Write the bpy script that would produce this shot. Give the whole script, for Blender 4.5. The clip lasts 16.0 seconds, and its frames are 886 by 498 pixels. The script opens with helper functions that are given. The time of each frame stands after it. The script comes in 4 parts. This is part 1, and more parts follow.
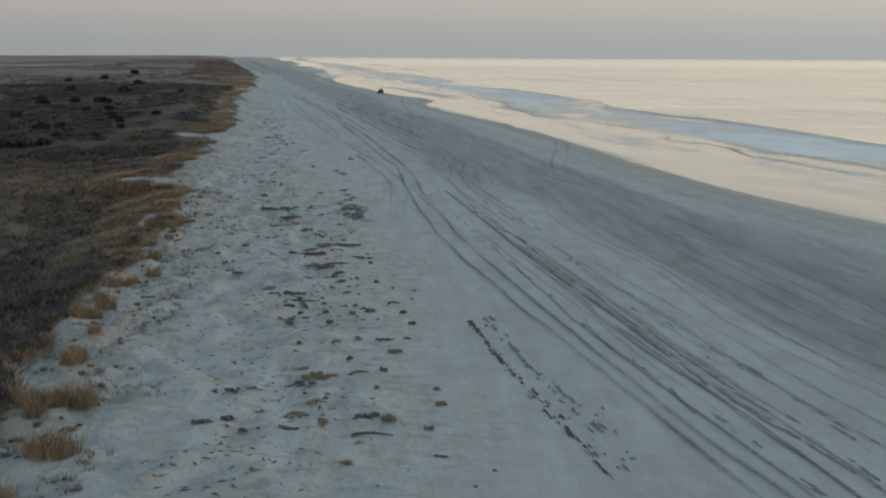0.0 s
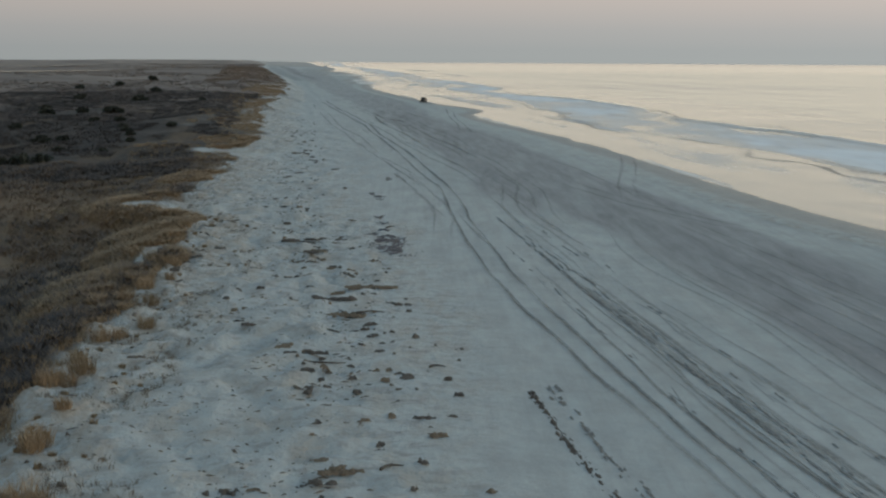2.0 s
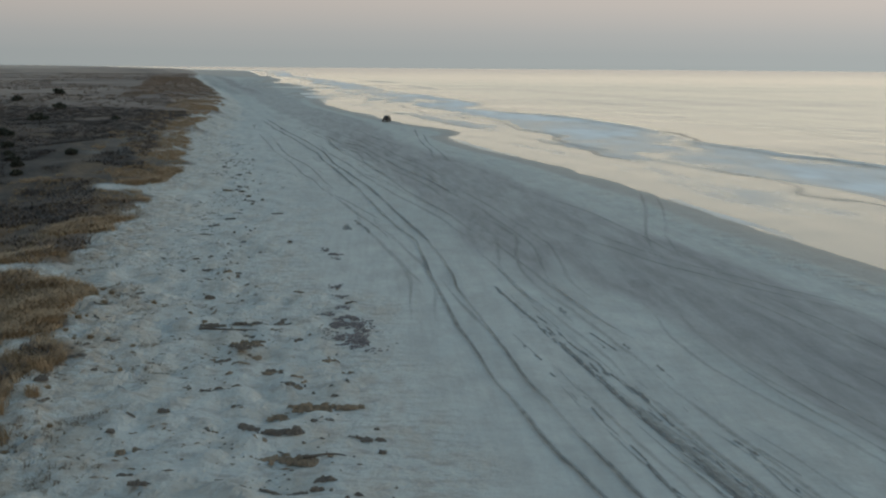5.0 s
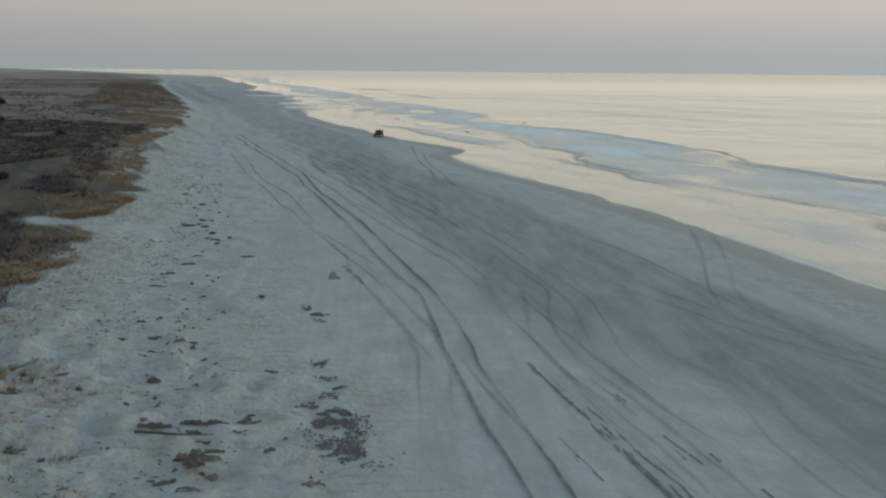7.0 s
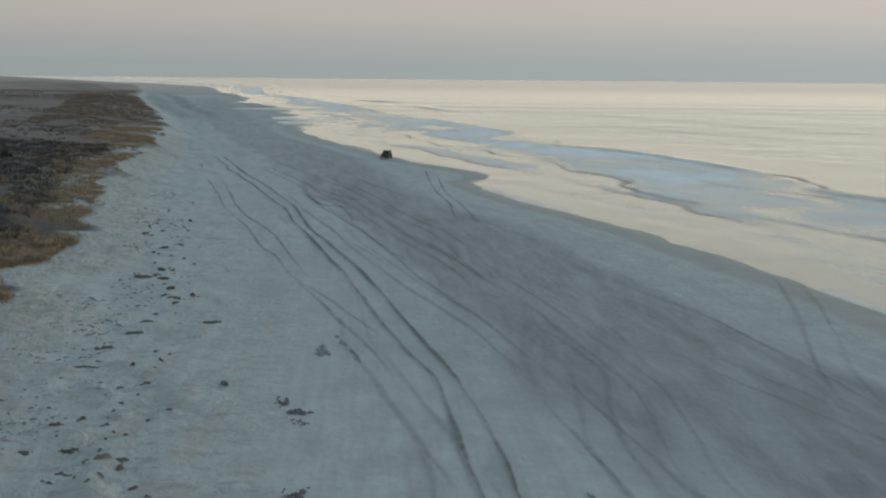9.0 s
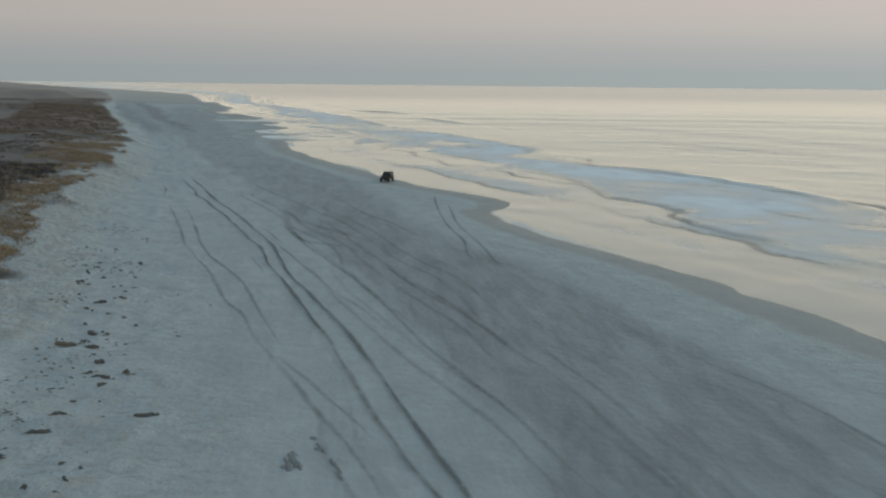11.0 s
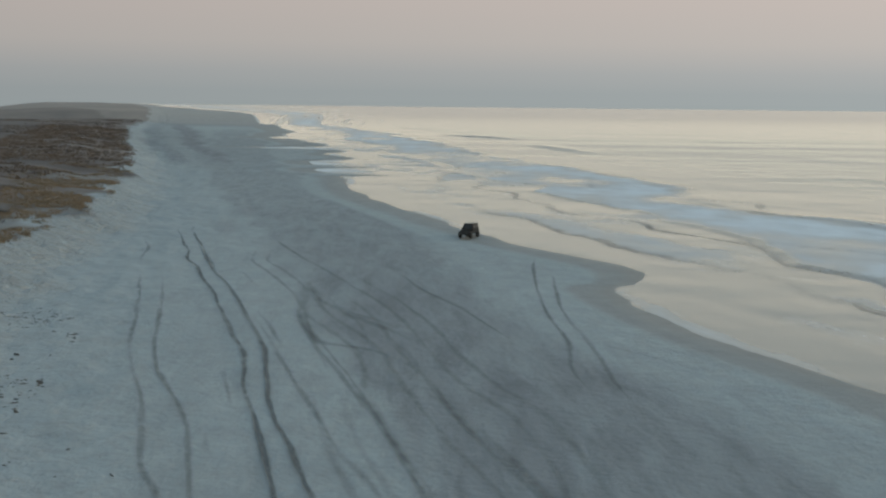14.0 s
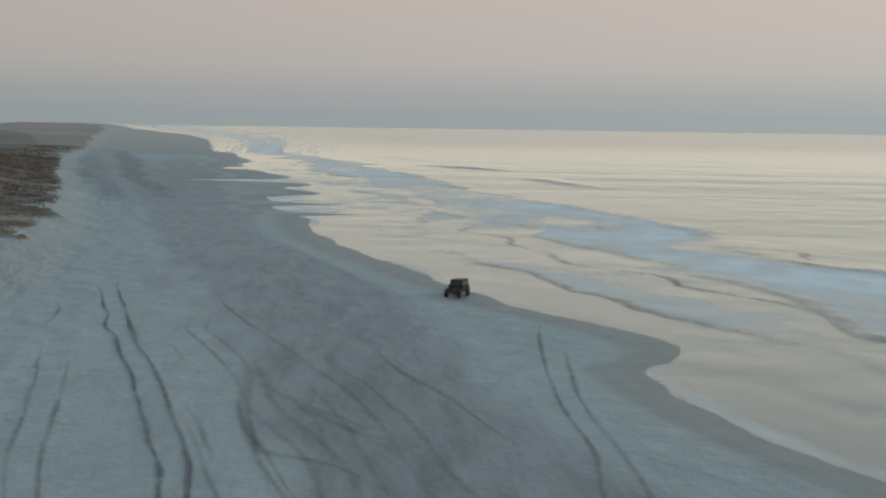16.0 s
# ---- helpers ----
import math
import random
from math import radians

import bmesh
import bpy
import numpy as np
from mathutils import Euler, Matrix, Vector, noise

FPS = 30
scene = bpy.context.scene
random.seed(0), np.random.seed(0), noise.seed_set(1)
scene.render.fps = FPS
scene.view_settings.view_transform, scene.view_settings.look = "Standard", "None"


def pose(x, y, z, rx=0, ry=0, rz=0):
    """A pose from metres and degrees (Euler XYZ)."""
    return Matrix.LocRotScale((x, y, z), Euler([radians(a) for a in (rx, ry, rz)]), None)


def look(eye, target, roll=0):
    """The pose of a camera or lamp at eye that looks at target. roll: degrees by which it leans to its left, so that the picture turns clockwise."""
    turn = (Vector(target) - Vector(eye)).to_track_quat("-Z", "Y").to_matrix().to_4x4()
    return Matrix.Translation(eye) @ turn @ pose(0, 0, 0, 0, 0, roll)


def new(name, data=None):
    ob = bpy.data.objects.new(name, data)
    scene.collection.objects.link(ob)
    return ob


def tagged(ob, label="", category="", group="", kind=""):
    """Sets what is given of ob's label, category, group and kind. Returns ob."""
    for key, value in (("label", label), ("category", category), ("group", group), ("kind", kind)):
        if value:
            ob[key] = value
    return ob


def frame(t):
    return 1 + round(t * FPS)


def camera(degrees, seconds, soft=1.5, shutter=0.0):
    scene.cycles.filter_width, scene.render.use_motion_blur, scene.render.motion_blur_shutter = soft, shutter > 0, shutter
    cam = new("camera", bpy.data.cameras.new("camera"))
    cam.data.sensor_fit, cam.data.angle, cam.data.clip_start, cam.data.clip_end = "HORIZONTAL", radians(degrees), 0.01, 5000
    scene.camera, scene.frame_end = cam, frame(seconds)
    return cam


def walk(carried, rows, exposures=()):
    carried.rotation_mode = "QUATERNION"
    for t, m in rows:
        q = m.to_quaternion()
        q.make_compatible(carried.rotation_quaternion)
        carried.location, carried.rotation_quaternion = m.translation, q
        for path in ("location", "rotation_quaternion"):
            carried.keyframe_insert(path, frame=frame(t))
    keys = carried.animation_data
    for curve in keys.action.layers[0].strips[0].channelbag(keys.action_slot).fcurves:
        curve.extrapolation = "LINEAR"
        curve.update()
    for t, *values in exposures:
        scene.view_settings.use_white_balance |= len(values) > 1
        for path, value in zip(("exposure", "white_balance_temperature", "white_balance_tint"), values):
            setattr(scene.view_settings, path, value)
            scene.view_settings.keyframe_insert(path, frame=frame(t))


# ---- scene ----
cam = camera(30.0, 16.0, 2.2)


def place(x, y, z, yaw, pitch, roll):
    """The camera's pose from metres and degrees: yaw to the left of +y, pitch up, roll to its left."""
    a, p = radians(yaw), radians(pitch)
    ahead = Vector((-math.sin(a) * math.cos(p), math.cos(a) * math.cos(p), math.sin(p)))
    return look((x, y, z), Vector((x, y, z)) + ahead, roll)


PATH = [
    (0, place(0.000, 0.000, 30.238, -1.643, -6.624, 0.295)),
    (0.5, place(0.031, 8.247, 30.121, -1.233, -6.591, 0.260)),
    (1, place(0.104, 16.437, 30.102, -0.818, -6.556, 0.247)),
    (1.5, place(0.127, 24.777, 30.229, -0.448, -6.527, 0.262)),
    (2, place(0.017, 33.340, 30.461, -0.108, -6.503, 0.332)),
    (2.5, place(-0.165, 42.075, 30.721, 0.233, -6.491, 0.427)),
    (3, place(-0.359, 50.959, 30.963, 0.318, -6.471, 0.485)),
    (3.5, place(-0.844, 59.932, 31.134, -0.391, -6.444, 0.477)),
    (3.7, place(-1.040, 63.519, 31.162, -0.625, -6.438, 0.466)),
    (5.8, place(-3.300, 100.960, 31.517, -2.333, -6.302, 0.494)),
    (6, place(-3.442, 104.478, 31.570, -2.406, -6.304, 0.524)),
    (6.5, place(-3.666, 113.312, 31.711, -2.447, -6.281, 0.549)),
    (7, place(-3.807, 122.216, 31.747, -2.430, -6.237, 0.526)),
    (7.5, place(-3.694, 131.027, 31.786, -2.293, -6.180, 0.548)),
    (8, place(-3.529, 139.607, 31.891, -2.154, -6.151, 0.695)),
    (8.5, place(-3.145, 147.940, 31.938, -1.959, -6.089, 0.805)),
    (8.7, place(-3.037, 151.234, 31.868, -1.957, -6.040, 0.557)),
    (10.8, place(-2.822, 181.883, 31.961, -1.800, -5.783, 0.509)),
    (11, place(-2.310, 185.066, 31.999, -1.637, -5.768, 0.601)),
    (11.5, place(-1.170, 193.169, 31.905, -1.218, -5.667, 0.591)),
    (12, place(-0.244, 201.337, 31.786, -0.057, -5.575, 0.643)),
    (12.5, place(0.477, 209.229, 31.671, 0.634, -5.456, 0.574)),
    (13, place(1.109, 216.949, 31.645, 1.589, -5.350, 0.645)),
    (13.5, place(1.662, 224.305, 31.545, 2.817, -5.241, 0.653)),
    (14, place(1.650, 231.423, 31.385, 3.513, -5.026, 0.598)),
    (14.5, place(1.305, 238.087, 31.369, 3.831, -4.834, 0.583)),
    (15, place(0.861, 243.742, 31.425, 3.617, -4.636, 0.600)),
    (15.5, place(0.468, 247.827, 31.652, 3.186, -4.457, 0.675)),
    (16, place(-0.000, 251.342, 31.742, 2.637, -4.279, 0.817)),
]
walk(cam, PATH, [(0, 0.03, 6600, 9), (7, 0.05, 6450, 6), (16, -0.01, 6350, 6)])


# ---- the lie of the land ----
# Places are drawn on a level plan, in metres across (x) and along (y) the shore, and then laid on a ramp that shrinks
# them with distance, shaped to fit the camera's view.
SEA = -0.25


def knots(v, *pairs):
    """Piecewise linear through (place, value) pairs."""
    return np.interp(v, [p[0] for p in pairs], [p[1] for p in pairs])


def smooth(t):
    t = np.clip(t, 0.0, 1.0)
    return t * t * (3 - 2 * t)


FAR, SPAN = 413.6, 105.0
_v = np.arange(-10.0, 701.0)
_g = 0.00245 + np.concatenate([[0], np.cumsum(4.4e-5 + 4.9e-5 * smooth((_v[:-1] - 30) / 90))])
_along = FAR - 1.1818 / _g


def along(v):
    """How far along the world's y a place of the plan lies."""
    v = np.asarray(v, float)
    return np.interp(v, _v, _along) + np.minimum(v + 10, 0) * 20 + np.maximum(v - 700, 0) * 1.2


def size_at(v):
    """The size that a metre of the plan takes there, shrinking with distance to fit the camera's view."""
    y = along(v)
    return np.where(y > _along[-1], (FAR - _along[-1]) / SPAN * (1 + (y - _along[-1]) / 120), (FAR - np.clip(y, _along[0], _along[-1])) / SPAN)


def rise(y):
    """The height of the ground along the world's y: a steady rise that levels out far off, shaped to fit the camera's
    view.
    """
    level = np.clip((y - 375) / 45, 0, 1)
    return -16.3620 + 0.11666 * (np.clip(y, -80, 375) + 45 * (level - level ** 2 / 2)) - 0.0015 * np.maximum(y - 420, 0)


def laid(p):
    """Places of the plan (x, y, height over the beach) as places in the world."""
    p = np.asarray(p, float)
    y, k = along(p[..., 1]), size_at(p[..., 1])
    bend = knots(p[..., 1], (0, -0.3), (60, -1.1), (100, -2.65), (140, -5.8), (200, -9.3), (320, -11.7)) * 1.182
    return np.stack([bend + k * p[..., 0], y, rise(y) + k * p[..., 2]], -1)


def stand(x, y, lift=0.0, turn=0.0, size=1.0):
    """The pose of a thing that stands on the ground at a place of the plan."""
    at = laid((x, y, float(land(x, y)) + lift))
    return pose(*at, 0, 0, turn) @ Matrix.Scale(float(size_at(y)) * size, 4)


def shore_x(y):
    """Where the water's edge lies."""
    near = knots(y, (-60, 90), (0, 60), (60, 38.5), (66, 35.6), (72, 33), (78.7, 30.7), (84.4, 29.3), (88, 28.8), (92, 27.9), (96, 27.2), (101, 26.4), (105, 25.9), (110.6, 25), (115, 24.1), (120, 23), (124.5, 21.5), (130, 19.3), (133, 18), (139, 16.4), (145, 15.4), (149, 15.1), (150.6, 15.6), (151.6, 17.1),
                 (153.5, 18.0), (157, 18.7), (160, 18.2), (162.5, 17.0), (166, 15.1), (170, 12.4), (176, 10.7), (182, 9.0), (188.5, 7.3), (196, 5.8), (202, 4.0), (211, 0.8), (220, -0.8), (226, -2))
    far = knots(y, (226, -2), (236, -3.2), (244, -3.2), (249, -5), (251.5, 2), (253, 3.2), (254.5, 1), (256.5, -6.5), (262, -9), (266, -9.5), (269, -7), (271.5, 0.5), (273, 1.2), (275, -4), (278, -10), (288, -11.5), (292, -9), (297, -3.5), (303, -3),
                (308, -5), (313, -8), (322, -5.5), (332, -5.5), (337, -8), (341, -20), (344, -31), (347, -26), (351, -12), (358, -11), (372, -13.7), (405, -24), (413, -33), (422, -34), (432, -29), (452, -33.5), (488, -32.5), (560, -46), (643, -57),
                (690, -66), (703, -77), (730, -92), (760, -104), (850, -132), (1000, -150.6), (1534, -164.4), (2500, -169.5), (4600, -172))
    return np.where(y < 226, near, far)


def edge_x(y):
    """Where the beach meets the dune's grass."""
    x = knots(y, (-60, -12), (0, -12.3), (32, -12.5), (43, -13.8), (51, -14.1), (56, -14.0), (63, -14.2), (71, -15.2), (74, -16.2), (76, -19), (78, -20.6), (81, -19.4), (84, -18.8), (92, -19.2),
              (98, -19.3), (101, -21.5), (103.5, -24.4), (106, -21), (109, -20), (121, -22.2), (130, -24), (140, -25.6), (160, -27.2), (180, -27.2), (196, -28.4), (217, -31.6), (240, -36), (258, -39.3), (283, -44.8), (354, -61.5), (476, -93), (700, -138), (760, -148), (850, -157), (1000, -164), (1534, -171.5), (2500, -174.3), (4600, -175.5))
    return x + 0.35 * np.sin(y * 0.62) + 0.3 * np.sin(y * 1.3 + 1) + 0.7 * np.sin(y * 0.4) * smooth((y - 115) / 20) * smooth((300 - y) / 60)


def inland_z(y):
    return knots(y, (-60, -3), (20, -3), (45, -2), (60, -1.3), (80, -0.6), (100, -0.1), (112, 0.8), (125, 1.3), (140, 1.9), (170, 2.4), (200, 2.7), (260, 3.0), (400, 2.6), (700, 1.5), (1200, 0.3), (4600, 0))


def ground_z(x, y):
    """The land's height, without its small relief."""
    xs, xe = shore_x(y), edge_x(y)
    fall = knots(y, (60, 14), (90, 17), (110, 25), (130, 33), (160, 39), (200, 41), (600, 45))
    t = (x - (xs - fall)) / fall
    s = np.clip(t, 0, 1)
    z = SEA * s ** 1.5
    z = np.where(t > 1, SEA - np.minimum((x - xs) * 0.05, 1.6), z)
    d = xe - x
    crest = knots(y, (30, -0.3), (55, 0.3), (80, 0.5), (100, 0.5), (112, 0.8), (130, 1.1), (150, 1.5), (180, 1.8), (300, 2), (700, 1), (2000, 0))
    z = z + crest * smooth((d + 6) / 8)
    inland = inland_z(y) - knots(d, (0, 0), (400, 0), (1500, 1.5)) - 4.5 * smooth((d - 30) / 50) * smooth((y - 600) / 400)
    z = z + (inland - z) * smooth((d - 1) / knots(y, (50, 7), (90, 12)))
    return z


# ---- sky and light ----
world = bpy.data.worlds.new("dusk_sky")
scene.world = world
world.use_nodes = True
wn, wl = world.node_tree.nodes, world.node_tree.links
wn.clear()
w_out, w_bg = wn.new("ShaderNodeOutputWorld"), wn.new("ShaderNodeBackground")
w_geo, w_sep, w_ramp = wn.new("ShaderNodeTexCoord"), wn.new("ShaderNodeSeparateXYZ"), wn.new("ShaderNodeValToRGB")
wl.new(w_geo.outputs["Generated"], w_sep.inputs[0])
w_arc = wn.new("ShaderNodeMath")
w_arc.operation = "POWER"
w_pos = wn.new("ShaderNodeMath")
w_pos.operation, w_pos.inputs[1].default_value = "MAXIMUM", 0.0
wl.new(w_sep.outputs["Z"], w_pos.inputs[0])
wl.new(w_pos.outputs[0], w_arc.inputs[0])
w_arc.inputs[1].default_value = 0.5
wl.new(w_arc.outputs[0], w_ramp.inputs[0])
SKY = ((0.0, (0.33, 0.352, 0.357)), (0.084, (0.335, 0.352, 0.357)), (0.137, (0.38, 0.378, 0.376)), (0.191, (0.475, 0.43, 0.405)), (0.282, (0.54, 0.455, 0.42)),
       (0.36, (1.22, 1.07, 0.86)), (0.53, (1.32, 1.17, 0.95)), (0.64, (0.70, 0.80, 0.80)), (0.8, (0.225, 0.37, 0.505)), (1.0, (0.14, 0.30, 0.49)))
ramp = w_ramp.color_ramp
for i, (at, colour) in enumerate(SKY):
    stop = ramp.elements[i] if i < 2 else ramp.elements.new(at)
    stop.position, stop.color = at, (*colour, 1)
# the side over the sea is the brighter one
w_side, w_mix = wn.new("ShaderNodeMapRange"), wn.new("ShaderNodeMixRGB")
w_side.inputs["From Min"].default_value, w_side.inputs["From Max"].default_value = -0.6, 0.8
wl.new(w_sep.outputs["X"], w_side.inputs["Value"])
w_tone = wn.new("ShaderNodeMixRGB")
w_tone.inputs[1].default_value, w_tone.inputs[2].default_value = (0.78, 0.79, 0.80, 1), (1.36, 1.345, 1.32, 1)
wl.new(w_side.outputs[0], w_tone.inputs[0])
w_mix.blend_type = "MULTIPLY"
w_mix.inputs[0].default_value = 1.0
wl.new(w_ramp.outputs[0], w_mix.inputs[1])
wl.new(w_tone.outputs[0], w_mix.inputs[2])
wl.new(w_mix.outputs[0], w_bg.inputs["Color"])
w_bg.inputs["Strength"].default_value = 1.0
wl.new(w_bg.outputs[0], w_out.inputs[0])

sun = new("sun", bpy.data.lights.new("sun", "SUN"))
sun.data.energy, sun.data.angle, sun.data.color = 0.7, radians(24), (1.0, 0.93, 0.85)
sun.matrix_world = look((60, 10, 13), (0, 0, 0))


# ---- materials ----
def material(name):
    m = bpy.data.materials.new(name)
    m.use_nodes = True
    return m, m.node_tree.nodes, m.node_tree.links, m.node_tree.nodes["Principled BSDF"]


def noise_node(m, scale, detail=4.0, rough=0.55, stretch=(1, 1, 1), turn=0.0, coords="Object", warp=0.0):
    n, l = m.node_tree.nodes, m.node_tree.links
    tex, mp, co = n.new("ShaderNodeTexNoise"), n.new("ShaderNodeMapping"), n.new("ShaderNodeTexCoord")
    tex.inputs["Scale"].default_value, tex.inputs["Detail"].default_value, tex.inputs["Roughness"].default_value = scale, detail, rough
    tex.inputs["Distortion"].default_value = warp
    mp.inputs["Scale"].default_value, mp.inputs["Rotation"].default_value = stretch, (0, 0, turn)
    if m.name in ("sand", "sea_water") and coords == "Object":
        co = n.new("ShaderNodeAttribute")
        co.attribute_name, coords = "plan", "Vector"
    if coords == "World":
        co = n.new("ShaderNodeNewGeometry")
        coords = "Position"
    l.new(co.outputs[coords], mp.inputs[0])
    l.new(mp.outputs[0], tex.inputs["Vector"])
    return tex.outputs["Fac"]


def ranged(m, value, lo, hi, out_lo=0.0, out_hi=1.0):
    r = m.node_tree.nodes.new("ShaderNodeMapRange")
    for k, v in (("From Min", lo), ("From Max", hi), ("To Min", out_lo), ("To Max", out_hi)):
        r.inputs[k].default_value = v
    m.node_tree.links.new(value, r.inputs["Value"])
    return r.outputs[0]


def calc(m, kind, a, b):
    c = m.node_tree.nodes.new("ShaderNodeMath")
    c.operation = kind
    for i, v in enumerate((a, b)):
        if isinstance(v, (int, float)):
            c.inputs[i].default_value = v
        else:
            m.node_tree.links.new(v, c.inputs[i])
    return c.outputs[0]


def mixed(m, fac, a, b):
    x = m.node_tree.nodes.new("ShaderNodeMixRGB")
    for i, v in enumerate((fac, a, b)):
        if isinstance(v, tuple):
            x.inputs[i].default_value = (*v, 1)
        elif isinstance(v, (int, float)):
            x.inputs[i].default_value = v
        else:
            m.node_tree.links.new(v, x.inputs[i])
    return x.outputs[0]


def attribute(m, name):
    a = m.node_tree.nodes.new("ShaderNodeAttribute")
    a.attribute_name = name
    return a.outputs["Fac"]


def relief(m, bsdf, height, distance, strength=1.0, after=None):
    b = m.node_tree.nodes.new("ShaderNodeBump")
    b.inputs["Distance"].default_value, b.inputs["Strength"].default_value = distance, strength
    m.node_tree.links.new(height, b.inputs["Height"])
    if after:
        m.node_tree.links.new(after, b.inputs["Normal"])
    m.node_tree.links.new(b.outputs[0], bsdf.inputs["Normal"])
    return b.outputs[0]


ALONG = 0.13  # the beach runs this far to the left of +y, in radians


def sand_material():
    m, n, l, bsdf = material("sand")
    fine = noise_node(m, 9.0, 6, 0.65)
    blot = noise_node(m, 0.55, 5, 0.6)
    wide = noise_node(m, 0.07, 3)
    streak = noise_node(m, 0.9, 6, 0.62, (1.0, 0.06, 1.0), -ALONG, warp=0.3)
    streak_fine = noise_node(m, 3.2, 5, 0.6, (1.0, 0.06, 1.0), -ALONG, warp=0.3)
    pale = mixed(m, ranged(m, blot, 0.35, 0.7), (0.342, 0.36, 0.35), (0.42, 0.432, 0.41))
    pale = mixed(m, ranged(m, wide, 0.35, 0.65, 0.0, 0.5), pale, (0.335, 0.358, 0.352))
    pale = mixed(m, ranged(m, fine, 0.3, 0.75, 0.0, 0.3), pale, (0.27, 0.255, 0.23))
    straw = calc(m, "MULTIPLY", attribute(m, "rough"), ranged(m, noise_node(m, 0.8, 5, 0.65, (1.0, 0.55, 1.0)), 0.45, 0.66))
    # dark mottle: the shade in hollows between hummocks, painted into the sand
    hollow_shade = calc(m, "MULTIPLY", attribute(m, "rough"), ranged(m, noise_node(m, 1.5, 5, 0.62, (0.7, 1.25, 1.0)), 0.5, 0.68))
    pale = mixed(m, calc(m, "MULTIPLY", straw, 0.5), pale, (0.31, 0.262, 0.205))
    pale = mixed(m, calc(m, "MULTIPLY", hollow_shade, 0.66), pale, (0.215, 0.2, 0.182))
    thatch = calc(m, "MULTIPLY", attribute(m, "thatch"), ranged(m, noise_node(m, 1.3, 5, 0.7), 0.4, 0.56))
    pale = mixed(m, calc(m, "MULTIPLY", thatch, 0.5), pale, (0.215, 0.165, 0.118))
    # worn lanes along the beach
    lanes = calc(m, "MULTIPLY", attribute(m, "lanes"), ranged(m, streak, 0.42, 0.66))
    base = mixed(m, calc(m, "MULTIPLY", lanes, 0.3), pale, (0.235, 0.231, 0.217))
    fine_lanes = calc(m, "MULTIPLY", attribute(m, "lanes"), ranged(m, streak_fine, 0.5, 0.7))
    base = mixed(m, calc(m, "MULTIPLY", fine_lanes, 0.16), base, (0.2, 0.192, 0.18))
    blotch = calc(m, "MULTIPLY", attribute(m, "lanes"), ranged(m, noise_node(m, 0.6, 6, 0.68, (1.0, 0.42, 1.0), 0.2), 0.46, 0.68))
    base = mixed(m, calc(m, "MULTIPLY", blotch, 0.42), base, (0.225, 0.222, 0.21))
    # softer, crossing marks where the lanes fan out
    churn = noise_node(m, 0.42, 6, 0.66, (1.0, 0.3, 1.0), 0.3, warp=0.9)
    crossing = noise_node(m, 1.1, 5, 0.62, (1.0, 0.22, 1.0), 0.12, warp=0.7)
    base = mixed(m, calc(m, "MULTIPLY", attribute(m, "swirl"), ranged(m, churn, 0.46, 0.66, 0.0, 0.28)), base, (0.265, 0.264, 0.252))
    base = mixed(m, calc(m, "MULTIPLY", attribute(m, "swirl"), ranged(m, crossing, 0.53, 0.66, 0.0, 0.26)), base, (0.225, 0.224, 0.213))
    # heavy-mineral sand
    heavy = calc(m, "MULTIPLY", attribute(m, "heavy"), ranged(m, noise_node(m, 0.36, 6, 0.66, (1.0, 0.26, 1.0), 0.1, warp=0.8), 0.33, 0.6, 0.42, 0.95))
    base = mixed(m, heavy, base, mixed(m, ranged(m, crossing, 0.38, 0.64), (0.238, 0.236, 0.232), (0.181, 0.178, 0.176)))
    # damp sand by the water
    base = mixed(m, attribute(m, "damp"), base, mixed(m, ranged(m, blot, 0.3, 0.7), (0.2, 0.183, 0.162), (0.25, 0.232, 0.207)))
    # soil and litter under the scrub
    soil = mixed(m, ranged(m, blot, 0.35, 0.65), (0.042, 0.037, 0.035), (0.076, 0.063, 0.052))
    soil = mixed(m, ranged(m, noise_node(m, 0.12, 5, 0.6), 0.5, 0.66), soil, (0.125, 0.09, 0.06))
    soil = mixed(m, ranged(m, noise_node(m, 2.5, 5, 0.7), 0.4, 0.7, 0.0, 0.7), soil, (0.04, 0.034, 0.03))
    soil = mixed(m, calc(m, "MULTIPLY", attribute(m, "turf"), ranged(m, noise_node(m, 0.3, 5, 0.65, (0.5, 1.0, 1.0)), 0.36, 0.56)), soil, (0.15, 0.108, 0.072))
    # inland soil grows paler with distance: haze painted into its colour
    soil = mixed(m, attribute(m, "far_haze"), soil, mixed(m, ranged(m, noise_node(m, 0.03, 5, 0.65, (0.5, 1.0, 1.0)), 0.4, 0.62), (0.2, 0.163, 0.138), (0.13, 0.108, 0.096)))
    base = mixed(m, attribute(m, "scrub"), base, soil)
    l.new(base, bsdf.inputs["Base Color"])
    l.new(ranged(m, attribute(m, "damp"), 0, 1, 0.92, 0.5), bsdf.inputs["Roughness"])
    bsdf.inputs["Specular IOR Level"].default_value = 0.25
    ripple = noise_node(m, 2.2, 6, 0.62)
    first = relief(m, bsdf, calc(m, "MULTIPLY", ripple, attribute(m, "rough")), 0.42, 1.0)
    first = relief(m, bsdf, calc(m, "MULTIPLY", noise_node(m, 1.7, 4, 0.6), attribute(m, "thatch")), 0.6, 1.0, first)
    relief(m, bsdf, calc(m, "MULTIPLY", streak_fine, attribute(m, "lanes")), 0.03, 0.5, first)
    return m


